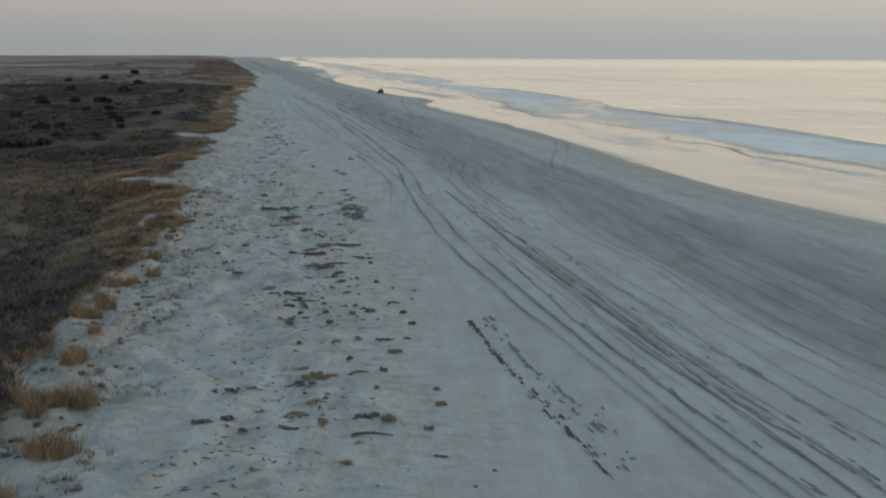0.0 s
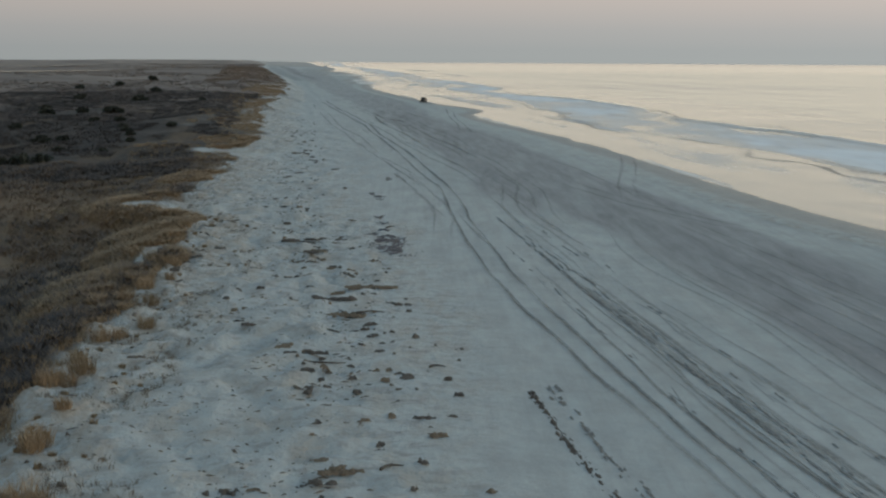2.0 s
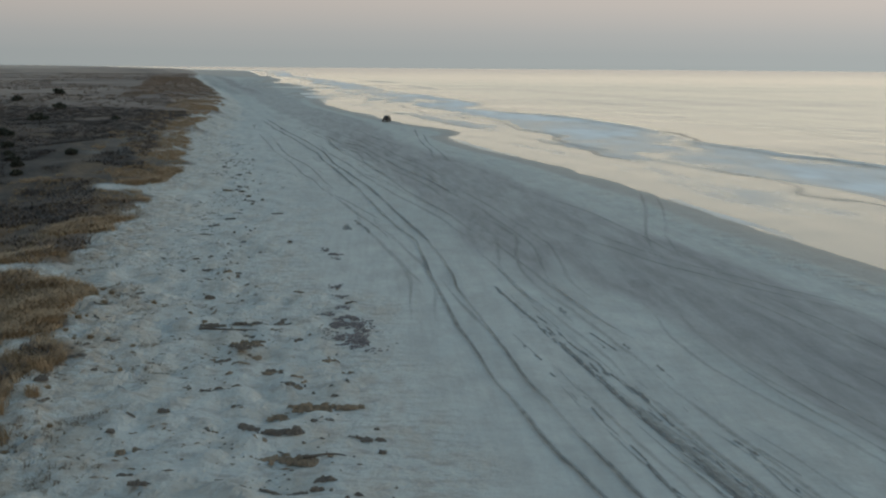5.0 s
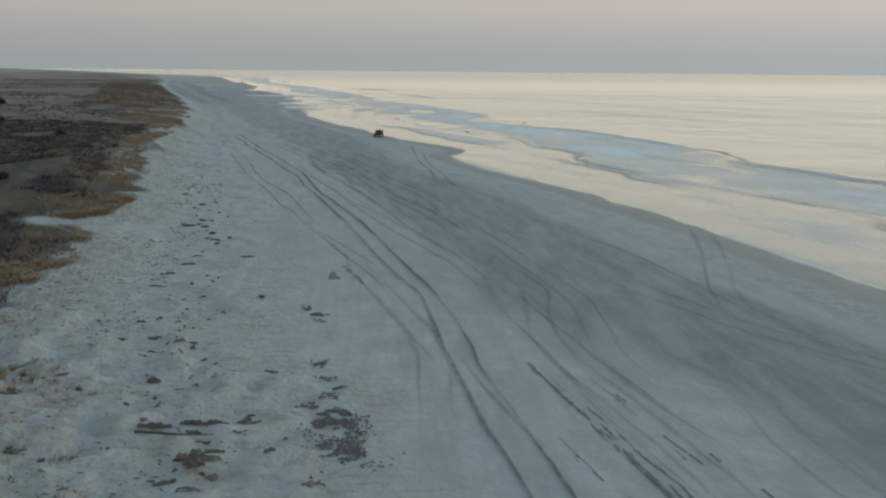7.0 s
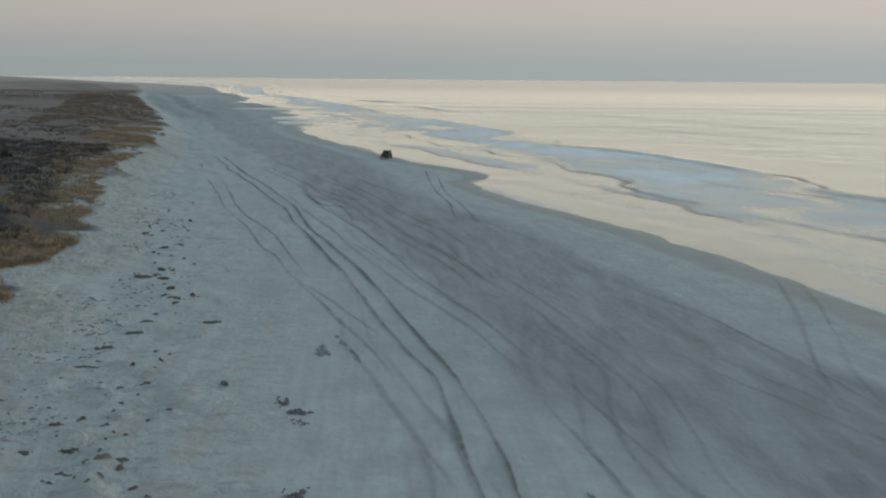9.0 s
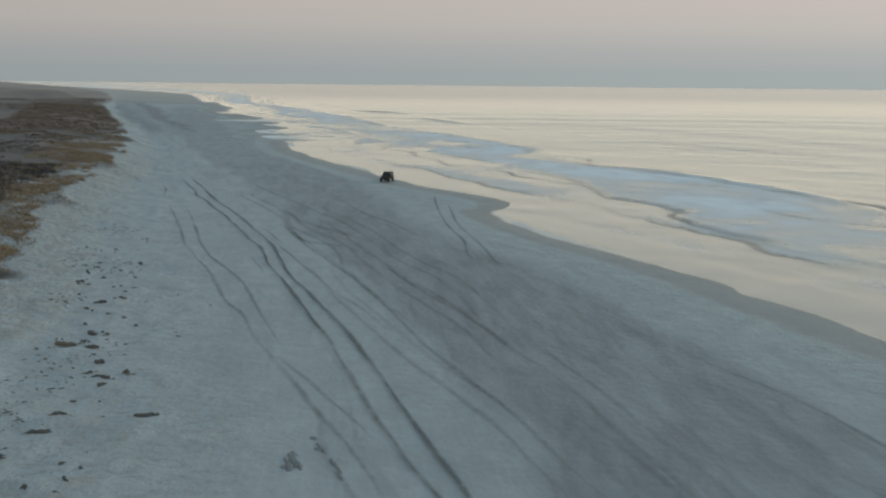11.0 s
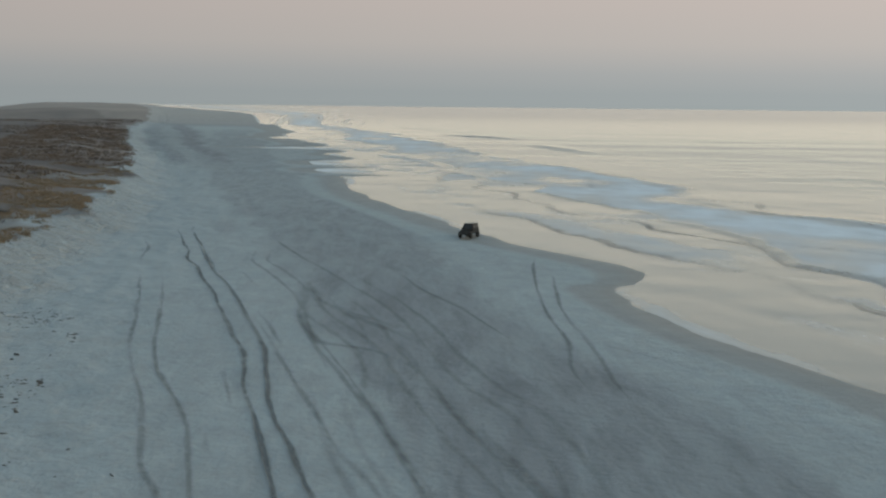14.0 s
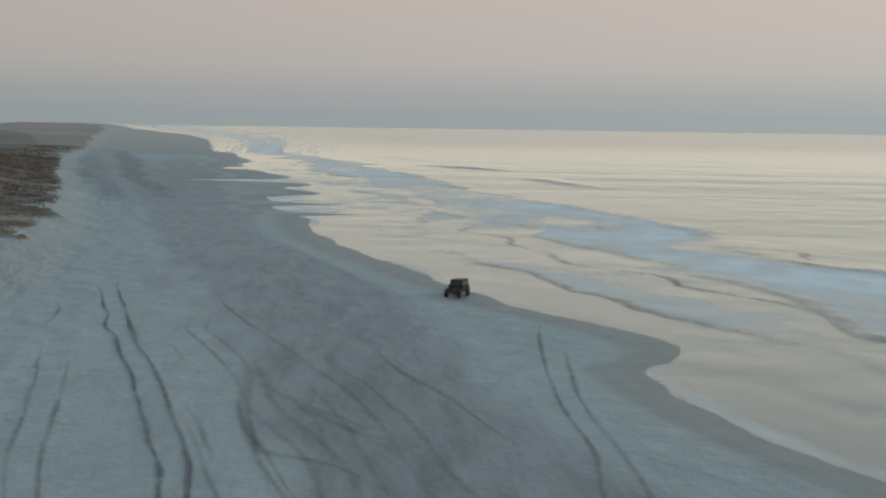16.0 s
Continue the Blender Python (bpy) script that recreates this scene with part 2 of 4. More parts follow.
def water_material():
    m, n, l, bsdf = material("sea_water")
    foam_haze = attribute(m, "foam_haze")
    lace = noise_node(m, 0.35, 6, 0.6, (1.0, 0.5, 1.0), -ALONG)
    cover = ranged(m, calc(m, "ADD", foam_haze, calc(m, "MULTIPLY", calc(m, "SUBTRACT", lace, 0.5), 0.8)), 0.15, 1.15)
    # shaded faces of the wave fronts, painted as a darker, duller water colour
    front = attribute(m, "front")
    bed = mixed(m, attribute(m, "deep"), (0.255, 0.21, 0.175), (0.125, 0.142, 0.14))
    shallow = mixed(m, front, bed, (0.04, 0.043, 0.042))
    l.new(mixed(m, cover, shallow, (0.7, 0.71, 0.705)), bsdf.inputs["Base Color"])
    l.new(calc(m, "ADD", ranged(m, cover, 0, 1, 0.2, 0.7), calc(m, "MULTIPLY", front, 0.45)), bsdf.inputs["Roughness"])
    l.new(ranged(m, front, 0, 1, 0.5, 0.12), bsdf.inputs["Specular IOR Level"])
    bsdf.inputs["IOR"].default_value = 1.33
    swell = noise_node(m, 0.2, 4, 0.5, (0.35, 1.0, 1.0), 0.25, "World")
    chop = noise_node(m, 1.2, 4, 0.55, (0.5, 1.0, 1.0), 0.2, "World")
    first = relief(m, bsdf, swell, 0.2, 0.18)
    relief(m, bsdf, chop, 0.03, 0.5, first)
    return m


def plain_material(name, colour, other=None, scale=4.0, rough=0.8, metal=0.0, bump=0.0):
    m, n, l, bsdf = material(name)
    grain = noise_node(m, scale, 5, 0.6)
    other = other or tuple(c * 0.65 for c in colour)
    info = n.new("ShaderNodeObjectInfo")
    geo = n.new("ShaderNodeNewGeometry")
    shade = mixed(m, ranged(m, grain, 0.3, 0.7), colour, other)
    vary = calc(m, "ADD", calc(m, "MULTIPLY", info.outputs["Random"], 0.5), calc(m, "MULTIPLY", geo.outputs["Random Per Island"], 0.5))
    shade = mixed(m, ranged(m, vary, 0.0, 1.0, 0.0, 0.45), shade, other)
    l.new(shade, bsdf.inputs["Base Color"])
    bsdf.inputs["Roughness"].default_value, bsdf.inputs["Metallic"].default_value = rough, metal
    if bump:
        relief(m, bsdf, noise_node(m, scale * 4, 5, 0.6), bump)
    return m


def track_material(name, colour, other, cover):
    """Pressed sand that thins out towards the sides of a track and breaks up along it; its dark tone is moist sand plus
    painted groove shade.
    """
    m, n, l, bsdf = material(name)
    grain = noise_node(m, 1.3, 5, 0.65)
    l.new(mixed(m, ranged(m, noise_node(m, 5.0, 4, 0.6), 0.35, 0.65), colour, other), bsdf.inputs["Base Color"])
    l.new(calc(m, "MULTIPLY", attribute(m, "worn"), ranged(m, grain, 0.3, 0.62, cover * 0.35, cover)), bsdf.inputs["Alpha"])
    bsdf.inputs["Roughness"].default_value = 0.95
    bsdf.inputs["Specular IOR Level"].default_value = 0.2
    return m


SAND, WATER = sand_material(), water_material()
# darkest of the track tones: moist sand with the groove's shade painted in
RUT = track_material("shaded_rut_sand", (0.16, 0.162, 0.156), (0.115, 0.116, 0.112), 1.0)
FAINT = track_material("lightly_pressed_sand", (0.235, 0.236, 0.226), (0.19, 0.19, 0.182), 0.3)
TAN_GRASS = plain_material("dry_beach_grass", (0.33, 0.232, 0.138), (0.2, 0.142, 0.085), 2.0, 0.85)
PALE_GRASS = plain_material("bleached_grass", (0.27, 0.21, 0.135), (0.16, 0.115, 0.07), 2.0, 0.85)
BROWN_GRASS = plain_material("olive_brown_grass", (0.172, 0.121, 0.08), (0.1, 0.073, 0.051), 1.0, 0.9)
SOFT = track_material("softly_pressed_grey_sand", (0.2, 0.2, 0.19), (0.155, 0.155, 0.147), 0.55)
PRESSED = track_material("broadly_pressed_grey_sand", (0.225, 0.227, 0.218), (0.18, 0.182, 0.175), 0.42)
CHURNED = plain_material("churned_dark_sand", (0.24, 0.243, 0.236), (0.18, 0.183, 0.178), 1.5, 0.95)
SCRUB = plain_material("leafless_scrub", (0.066, 0.058, 0.055), (0.033, 0.029, 0.029), 1.5, 0.9)
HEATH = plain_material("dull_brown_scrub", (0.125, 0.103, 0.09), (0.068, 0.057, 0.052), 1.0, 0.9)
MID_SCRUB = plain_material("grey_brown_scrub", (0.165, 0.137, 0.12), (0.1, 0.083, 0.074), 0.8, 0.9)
# lightened scrub colour for the distance, standing in for haze
FAR_SCRUB = plain_material("hazy_far_scrub", (0.185, 0.152, 0.13), (0.12, 0.1, 0.09), 0.5, 0.95)
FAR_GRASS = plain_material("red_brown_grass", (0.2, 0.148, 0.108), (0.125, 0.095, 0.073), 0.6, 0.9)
CEDAR = plain_material("dark_evergreen", (0.028, 0.034, 0.022), (0.014, 0.016, 0.012), 3.0, 0.85)
BARK = plain_material("grey_bark", (0.12, 0.10, 0.085), None, 8.0, 0.9, 0, 0.02)
WEED = plain_material("dried_seaweed", (0.14, 0.124, 0.106), (0.058, 0.052, 0.048), 14.0, 0.9)
WEED_TAN = plain_material("straw_wrack", (0.205, 0.168, 0.125), (0.1, 0.082, 0.063), 14.0, 0.9)
DRIFT = plain_material("weathered_wood", (0.10, 0.085, 0.07), (0.05, 0.042, 0.036), 5.0, 0.9, 0, 0.02)
SHELLS = plain_material("purple_grey_shell_grit", (0.19, 0.178, 0.192), (0.075, 0.073, 0.079), 1.6, 0.9)
PAINT = plain_material("black_car_paint", (0.012, 0.013, 0.014), (0.02, 0.02, 0.02), 2.0, 0.55)
RUBBER = plain_material("tyre_rubber", (0.02, 0.02, 0.02), None, 8.0, 0.9)
RIM = plain_material("grey_alloy", (0.06, 0.06, 0.06), None, 4.0, 0.4, 0.8)
GLASS = plain_material("dark_car_glass", (0.015, 0.018, 0.02), None, 1.0, 0.3)
for dull in (PAINT, RUBBER):
    dull.node_tree.nodes["Principled BSDF"].inputs["Specular IOR Level"].default_value = 0.12
LAMP = plain_material("lamp_glass", (0.12, 0.12, 0.115), None, 2.0, 0.2)
RED = plain_material("red_lamp_glass", (0.25, 0.015, 0.012), None, 2.0, 0.25)
BUMPER = plain_material("black_plastic", (0.025, 0.025, 0.025), None, 5.0, 0.7)


# ---- helpers for meshes ----
def mesh_object(name, verts, faces, mat, parent=None, flat=False, lay=False):
    me = bpy.data.meshes.new(name)
    verts = laid(verts) if lay else verts
    me.from_pydata([tuple(v) for v in verts], [], [tuple(f) for f in faces])
    me.materials.append(mat)
    if not flat:
        me.polygons.foreach_set("use_smooth", [True] * len(me.polygons))
    me.update()
    ob = new(name, me)
    if parent:
        ob.parent = parent
    return ob


def part(name, bm, mat, parent, label=""):
    me = bpy.data.meshes.new(name)
    bm.normal_update()
    bm.to_mesh(me)
    bm.free()
    me.materials.append(mat)
    ob = new(name, me)
    ob.parent = parent
    return tagged(ob, label)


def sheet(name, xs, ys, zs, mat, **attributes):
    """A sheet from 2D arrays of places."""
    rows, cols = xs.shape
    verts = np.stack([xs, ys, zs], -1).reshape(-1, 3)
    i = (np.arange(rows - 1)[:, None] * cols + np.arange(cols - 1)).ravel()
    faces = np.stack([i, i + 1, i + cols + 1, i + cols], 1)
    me = bpy.data.meshes.new(name)
    me.vertices.add(len(verts))
    me.vertices.foreach_set("co", laid(verts).ravel())
    me.loops.add(faces.size)
    me.loops.foreach_set("vertex_index", faces.ravel())
    me.polygons.add(len(faces))
    me.polygons.foreach_set("loop_start", np.arange(len(faces)) * 4)
    me.polygons.foreach_set("use_smooth", np.ones(len(faces), bool))
    me.attributes.new("plan", "FLOAT_VECTOR", "POINT").data.foreach_set("vector", verts.astype(np.float32).ravel())
    for key, values in attributes.items():
        me.attributes.new(key, "FLOAT", "POINT").data.foreach_set("value", values.astype(np.float32).ravel())
    me.update(calc_edges=True)
    me.validate()
    me.materials.append(mat)
    return new(name, me)


def lattice(seed, x, y, size):
    """Smooth value noise between -1 and 1, with bumps of about that size in metres."""
    u, v = x / size, y / size
    i, j = np.floor(u).astype(np.int64), np.floor(v).astype(np.int64)
    fu, fv = u - i, v - j
    fu, fv = fu * fu * (3 - 2 * fu), fv * fv * (3 - 2 * fv)

    def at(a, b):
        h = (a * 374761393 + b * 668265263 + seed * 974634777) & 0xFFFFFFFF
        h = ((h ^ (h >> 13)) * 1274126177) & 0xFFFFFFFF
        return ((h ^ (h >> 16)) & 0xFFFF) / 32767.5 - 1

    return (at(i, j) * (1 - fu) + at(i + 1, j) * fu) * (1 - fv) + (at(i, j + 1) * (1 - fu) + at(i + 1, j + 1) * fu) * fv


def small_relief(x, y):
    """Hummocks of the backshore, the dune's lumps and the faint waves of the driven sand."""
    d = edge_x(y) - x
    soft = smooth((9.5 - np.abs(d + 5)) / 5)
    across = x + ALONG * y
    beach = smooth((shore_x(y) - 9 - x) / 8) * smooth((4 - d) / 6)
    x, y, far = 0.8 * x + 0.6 * y, 0.8 * y - 0.6 * x, y
    h = soft * knots(far, (70, 1.0), (98, 0.5)) * (0.12 * lattice(1, x, y, 3.1) + 0.38 * np.maximum(lattice(2, x, y, 1.2), 0) ** 2 + 0.17 * lattice(3, x, y, 0.8) + 0.34 * np.maximum(lattice(9, x * 1.4, y, 0.8), 0) ** 3)
    h = h + smooth((d - 1) / 6) * (0.35 * lattice(4, x, y, 7) + 0.22 * lattice(5, x, y, 2.6) + 0.6 * lattice(6, x, y, 22)) * knots(far, (190, 1.0), (260, 0.3), (800, 0.15))
    return h + beach * (0.03 * lattice(7, across, far * 0.08, 1.3) + 0.06 * lattice(8, x, y, 7))


def land(x, y):
    """The land's height with its relief, for arrays or single places."""
    x, y = np.asarray(x, float), np.asarray(y, float)
    return ground_z(x, y) + small_relief(x, y)


# ---- the land and the sea ----
def steps(*spans):
    """Rising places: (start, stop, first step, last step) for each span."""
    out = []
    for a, b, s0, s1 in spans:
        v = a
        while v < b:
            out.append(v)
            v += s0 + (s1 - s0) * (v - a) / (b - a)
    return np.array(out + [spans[-1][1]])


rows = steps((-40, -10, 10, 2), (-10, 22, 2, 0.4), (22, 110, 0.34, 0.4), (110, 210, 0.4, 0.9), (210, 360, 0.9, 0.9), (360, 600, 1.2, 6), (600, 780, 5, 3), (780, 4600, 4, 160))
cols = np.concatenate([-steps((24, 60, 0.4, 1.6), (60, 400, 1.6, 14), (400, 4000, 14, 160))[::-1], steps((-23.6, 40, 0.33, 0.36), (40, 60, 0.4, 2), (60, 140, 4, 20))])
gy = np.repeat(rows[:, None], len(cols), 1)
axis = knots(rows, (-40, 0), (60, 0), (130, -3), (180, -10), (260, -24), (600, -80), (700, -100), (850, -142), (1000, -155), (1534, -167), (2500, -171.5), (4600, -173.5))[:, None]
gx = axis + cols[None, :]
gz = land(gx, gy)
d_land, d_sea = edge_x(gy) - gx, shore_x(gy) - gx
grassy = d_land + (1.8 * lattice(11, gx, gy, 5) + 1.0 * lattice(12, gx, gy, 1.7)) * (0.4 + 0.6 * smooth((gy - 50) / 20))
scrub = smooth((grassy + 0.2) / knots(gy, (60, 0.7), (90, 1.5)))
bare = smooth((lattice(13, gx, gy, 9) - 0.45) / 0.2) * smooth((12 - d_land) / 8) * smooth((gy - 50) / 20) * smooth((225 - gy) / 40)
for bx, by, rx, ry in ((-15.9, 64, 0.8, 2.6), (-20.6, 78, 2.6, 1.2), (-24.2, 103.6, 2.2, 1.0), (-25, 124, 1.4, 1.2)):
    bare = np.maximum(bare, smooth(1.6 - np.hypot((gx - bx) / rx, (gy - by) / ry) + 0.3 * lattice(17, gx, gy, 1.2)))
scrub = scrub * (1 - bare)
scrub = scrub * (1 - smooth((gy - 110) / 22) * smooth((200 - gy) / 40) * smooth((12 - d_land) / 10) * np.clip(0.45 + 0.6 * lattice(18, gx, gy, 4) + 0.35 * lattice(19, gx, gy, 1.4), 0, 0.45))
# past 640 the tone spans the beach, darkening ground that catches more light
damp_from = knots(gy, (60, 4.2), (100, 3.8), (140, 3.6), (200, 5), (330, 7), (350, 13), (450, 12), (600, 14), (640, 40), (700, 90), (4600, 90))
damp = 0.72 * smooth((damp_from - d_sea + 0.5 * lattice(14, gx, gy * 0.2, 3)) / knots(gy, (150, 0.9), (260, 3))) + 0.28 * smooth((1.6 + 0.6 * lattice(20, gx, gy * 0.3, 3) - d_sea) / 1.2)
clean = smooth((d_sea - damp_from - knots(gy, (150, 1.6), (260, 0.0)) + 0.5 * lattice(79, gx, gy * 0.2, 4)) / 1.2)
band_x = knots(gy, (20, 28), (38, 24.6), (57, 20.4), (72, 16.8), (85, 13), (92, 11.7), (105, 9), (120, 5.3), (140, 2), (180, -3.5), (220, -12), (300, -27), (600, -66), (4600, -560))
heavy = smooth((knots(gy, (45, 7.0), (60, 8.0), (95, 8.3), (140, 8.3), (180, 10)) + 2.4 * lattice(15, gx + ALONG * gy, gy * 0.15, 3) + 1.2 * lattice(66, gx, gy * 0.4, 2.2) + 1.2 * lattice(75, gx, gy * 0.25, 5) - np.abs(gx - band_x)) / 3.2) * (1 - damp) * knots(gy, (60, 1.12), (110, 1.0), (140, 1.0), (185, 0.7), (230, 0.45)) * clean
left_lane = knots(gy, (262, -32), (284, -36), (301, -39), (365, -58), (414, -67), (465, -82), (500, -88), (700, -130))
right_lane = knots(gy, (262, -24), (286, -28.5), (300, -30), (350, -44.5), (465, -68), (535, -86), (700, -122))
driven = smooth((gx - left_lane) / 3 + 0.4 * lattice(68, gx, gy * 0.3, 4)) * smooth((right_lane - gx) / 3 + 0.4 * lattice(69, gx, gy * 0.3, 4))
for lane in (left_lane, right_lane):
    driven = np.maximum(0.6 * driven, smooth(1.4 - np.abs(gx - lane) / knots(gy, (200, 1.6), (400, 4), (700, 7)) + 0.4 * lattice(70, gx, gy * 0.3, 4)))
driven = driven * smooth((gy - 262) / 25) * smooth((720 - gy) / 80)
lanes = smooth((-d_land - knots(gy, (60, 13.5), (100, 11)) + 2.0 * lattice(16, gx, gy, 6)) / 4) * (1 - damp) * clean
fine = 1 - smooth((gy - 380) / 220)
swirl = lanes * fine * smooth((gy - 84) / 24)
heavy = np.maximum(np.maximum(heavy * (0.3 + 0.7 * fine), driven), 0.75 * smooth((gy - 520) / 120) * smooth((gx - edge_x(gy) - 4) / 6)) * (1 - damp)
lanes = lanes * fine * (1 - 0.65 * smooth((gy - 84) / 24))
rough = fine * np.clip(1 - lanes * 0.8 - damp, 0.05, 1) * (1 - 0.3 * scrub) * knots(gy, (75, 1.0), (100, 0.5), (150, 0.2))
# the last mask pales the inland soil with distance, in place of haze
ground = sheet("ground", gx, gy, gz, SAND, scrub=scrub, damp=damp, heavy=heavy, lanes=lanes, swirl=swirl, rough=rough, thatch=smooth((knots(gy, (92, 6.0), (112, 7.5)) + d_land) / 5.0) * smooth((0.8 - d_land) / 0.8) * knots(gy, (85, 1), (112, 0.6), (165, 0.5), (200, 0.25), (240, 0.05)), turf=smooth((gy - 57 + 5 * lattice(77, gx, gy, 9)) / 8) * smooth((97 - gy + 5 * lattice(78, gx, gy, 9)) / 9), far_haze=smooth((gy - 122 + 26 * lattice(82, gx, gy, 20) + 9 * lattice(83, gx, gy, 6)) / 75))
tagged(ground, "pale dry beach sand with dark mineral bands, running into scrub-covered dunes", "beach", kind="structure")

w_rows = steps((-40, -10, 10, 4), (-10, 60, 3, 0.9), (60, 330, 0.75, 1.3), (330, 600, 1.3, 5), (600, 780, 5, 3), (780, 4600, 4, 160))
w_cols = steps((-34, -10, 2.0, 0.5), (-10, 54, 0.45, 0.55), (54, 120, 0.8, 4), (120, 700, 6, 30), (700, 6000, 40, 200))
wy = np.repeat(w_rows[:, None], len(w_cols), 1)
mean_shore = knots(w_rows, (-60, 90), (0, 60), (60, 39), (74, 33.4), (96, 26.8), (121, 21.8), (145, 15.6), (160, 16), (176, 10.8), (202, 4), (226, -2), (256, -4), (300, -10), (385, -24), (600, -50), (700, -74), (760, -104), (850, -132), (1000, -150.6), (1534, -164.4), (2500, -169.5), (4600, -172))[:, None]
wx = mean_shore + w_cols[None, :]
off = wx - mean_shore
ragged = off + 1.1 * lattice(43, wx, wy, 5) + 0.5 * lattice(44, wx, wy, 1.8)
reach = knots(wy, (140, -5), (180, 0), (330, 0), (600, -9), (2000, -20))
line = 42 + reach + 4 * lattice(21, wx * 0 + 3, wy, 34) + 2.6 * lattice(22, wx * 0 + 3, wy, 12) + 1.2 * lattice(67, wx * 0 + 3, wy, 4.5)
second = 22 + 0.7 * reach + 6.5 * lattice(24, wx * 0 + 9, wy, 26) + 2.5 * lattice(25, wx * 0 + 9, wy, 9)
third = 13 + 5 * lattice(37, wx * 0 + 4, wy, 30) + 2.0 * lattice(38, wx * 0 + 4, wy, 9)
breaker = 0.3 * np.exp(-((off - line) / 1.4) ** 2) * np.clip(0.3 + 0.5 * lattice(23, wx * 0, wy, 26), 0, 1) + 0.04 * smooth((off - line + 0.4) / 0.8)
some = np.clip(0.5 + 1.3 * lattice(26, wx * 0, wy, 24), 0, 1)
other = np.clip(0.1 + 1.4 * lattice(39, wx * 0, wy, 19), 0, 1)
bore = (0.05 + 0.08 * some) * smooth((ragged - second) / 0.8) + 0.05 * other * smooth((ragged - third) / 0.7)
outer = 62 + 10 * lattice(27, wx * 0 + 5, wy, 60)
swell = np.exp(-((off - outer) / 3.0) ** 2) * np.clip(0.4 * lattice(28, wx * 0, wy, 40), 0, 1)
far_swell = 0.06 * lattice(40, (wx + 0.3 * wy) / 14, wy / 60, 1.0) * smooth((off - 60) / 40)
wz = SEA + breaker + bore + swell + far_swell + 0.025 * lattice(29, wx, wy, 4) + 0.012 * lattice(30, wx, wy, 1.6)
wz = SEA + (wz - SEA) * knots(wy, (450, 1.0), (700, 0.15))
wz = np.where(off < 8, SEA + (wz - SEA) * smooth((off + 6) / 14), wz)
wash = smooth((line + 2 - ragged) / 5) * smooth((ragged - second - 0.3) / 1.6)
foam_haze = wash * (0.62 + 0.6 * lattice(33, wx, wy * 0.7, 10) + 0.3 * lattice(34, wx, wy, 3.2)) * (0.75 + 0.25 * smooth((off - second) / 7))
foam_haze = np.maximum(foam_haze, 0.75 * np.exp(-((ragged - line) / 1.0) ** 2) * np.clip(0.5 + lattice(45, wx * 0, wy, 17), 0, 1))
trail = smooth((off - second) / 0.5) * smooth((second + 4 + 3 * lattice(41, wx, wy, 9) - off) / 4) * np.clip(0.3 + 0.5 * lattice(42, wx * 0, wy, 20), 0, 1)
swash = np.exp(-((wx - shore_x(wy) - 0.3 - 0.5 * lattice(35, wx, wy, 4)) / (0.65 + 0.6 * 0.5 * np.exp(-((wy - 138) / 14) ** 2))) ** 2) * np.clip(0.2 + 0.7 * lattice(36, wx * 0, wy, 16) + 0.6 * smooth((wy - 270) / 40) + 0.8 * np.exp(-((wy - 140) / 13) ** 2), 0, 1)
# far off, pale haze over the sea is painted on as thin foam
foam_haze = np.maximum(foam_haze, 0.6 * smooth((wy - 420) / 500) * smooth((110 - off) / 80) * smooth((off - 2) / 6) * (0.6 + 0.2 * lattice(49, wx / 3, wy / 20, 4)))
foam_haze = np.maximum(foam_haze, (0.08 + 0.3 * lattice(61, wx, wy * 0.6, 9) + 0.15 * lattice(62, wx, wy * 0.6, 3)) * smooth((off - 3) / 5) * smooth((30 - off) / 6))
crests = np.maximum.reduce([shore_x(wy + k) for k in (-9, -5, 5, 9)])
foam_haze = np.maximum(foam_haze, 0.9 * smooth((crests - wx) / 4) * smooth((wx - shore_x(wy) + 1) / 1.5) * smooth((wy - 244) / 6) * smooth((360 - wy) / 10) * (0.7 + 0.5 * lattice(74, wx, wy, 4)))
streaks = 0.55 * smooth((ragged - third) / 0.5) * smooth((third + 6 + 4 * lattice(46, wx, wy, 8) - ragged) / 5) * other
foam_haze = np.clip(np.maximum(np.maximum(foam_haze, 0.7 * trail), np.maximum(0.9 * swash, streaks)), 0, 1)
# lines of painted shade along the landward faces of bores and breakers
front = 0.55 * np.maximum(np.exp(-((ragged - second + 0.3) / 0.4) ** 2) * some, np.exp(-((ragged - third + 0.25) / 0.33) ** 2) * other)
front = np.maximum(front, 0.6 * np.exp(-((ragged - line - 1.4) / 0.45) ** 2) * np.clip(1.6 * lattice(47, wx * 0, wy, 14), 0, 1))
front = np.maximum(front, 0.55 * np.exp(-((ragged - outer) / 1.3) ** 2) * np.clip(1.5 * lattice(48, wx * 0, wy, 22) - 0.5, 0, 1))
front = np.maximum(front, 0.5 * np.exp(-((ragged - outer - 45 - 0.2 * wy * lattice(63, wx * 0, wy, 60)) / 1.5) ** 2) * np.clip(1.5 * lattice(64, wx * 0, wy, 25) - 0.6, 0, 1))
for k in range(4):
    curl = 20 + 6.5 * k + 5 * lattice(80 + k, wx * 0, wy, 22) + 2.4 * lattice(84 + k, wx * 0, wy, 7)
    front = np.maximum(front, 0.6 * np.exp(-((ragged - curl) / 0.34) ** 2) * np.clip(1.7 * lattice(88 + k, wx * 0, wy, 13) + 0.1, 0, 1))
water = sheet("water", wx, wy, wz, WATER, foam_haze=foam_haze, front=front * smooth((310 - wy) / 130), deep=smooth((off - 40) / 60))
tagged(water, "calm pale sea at dusk with a band of bluish white surf", "sea", kind="structure")


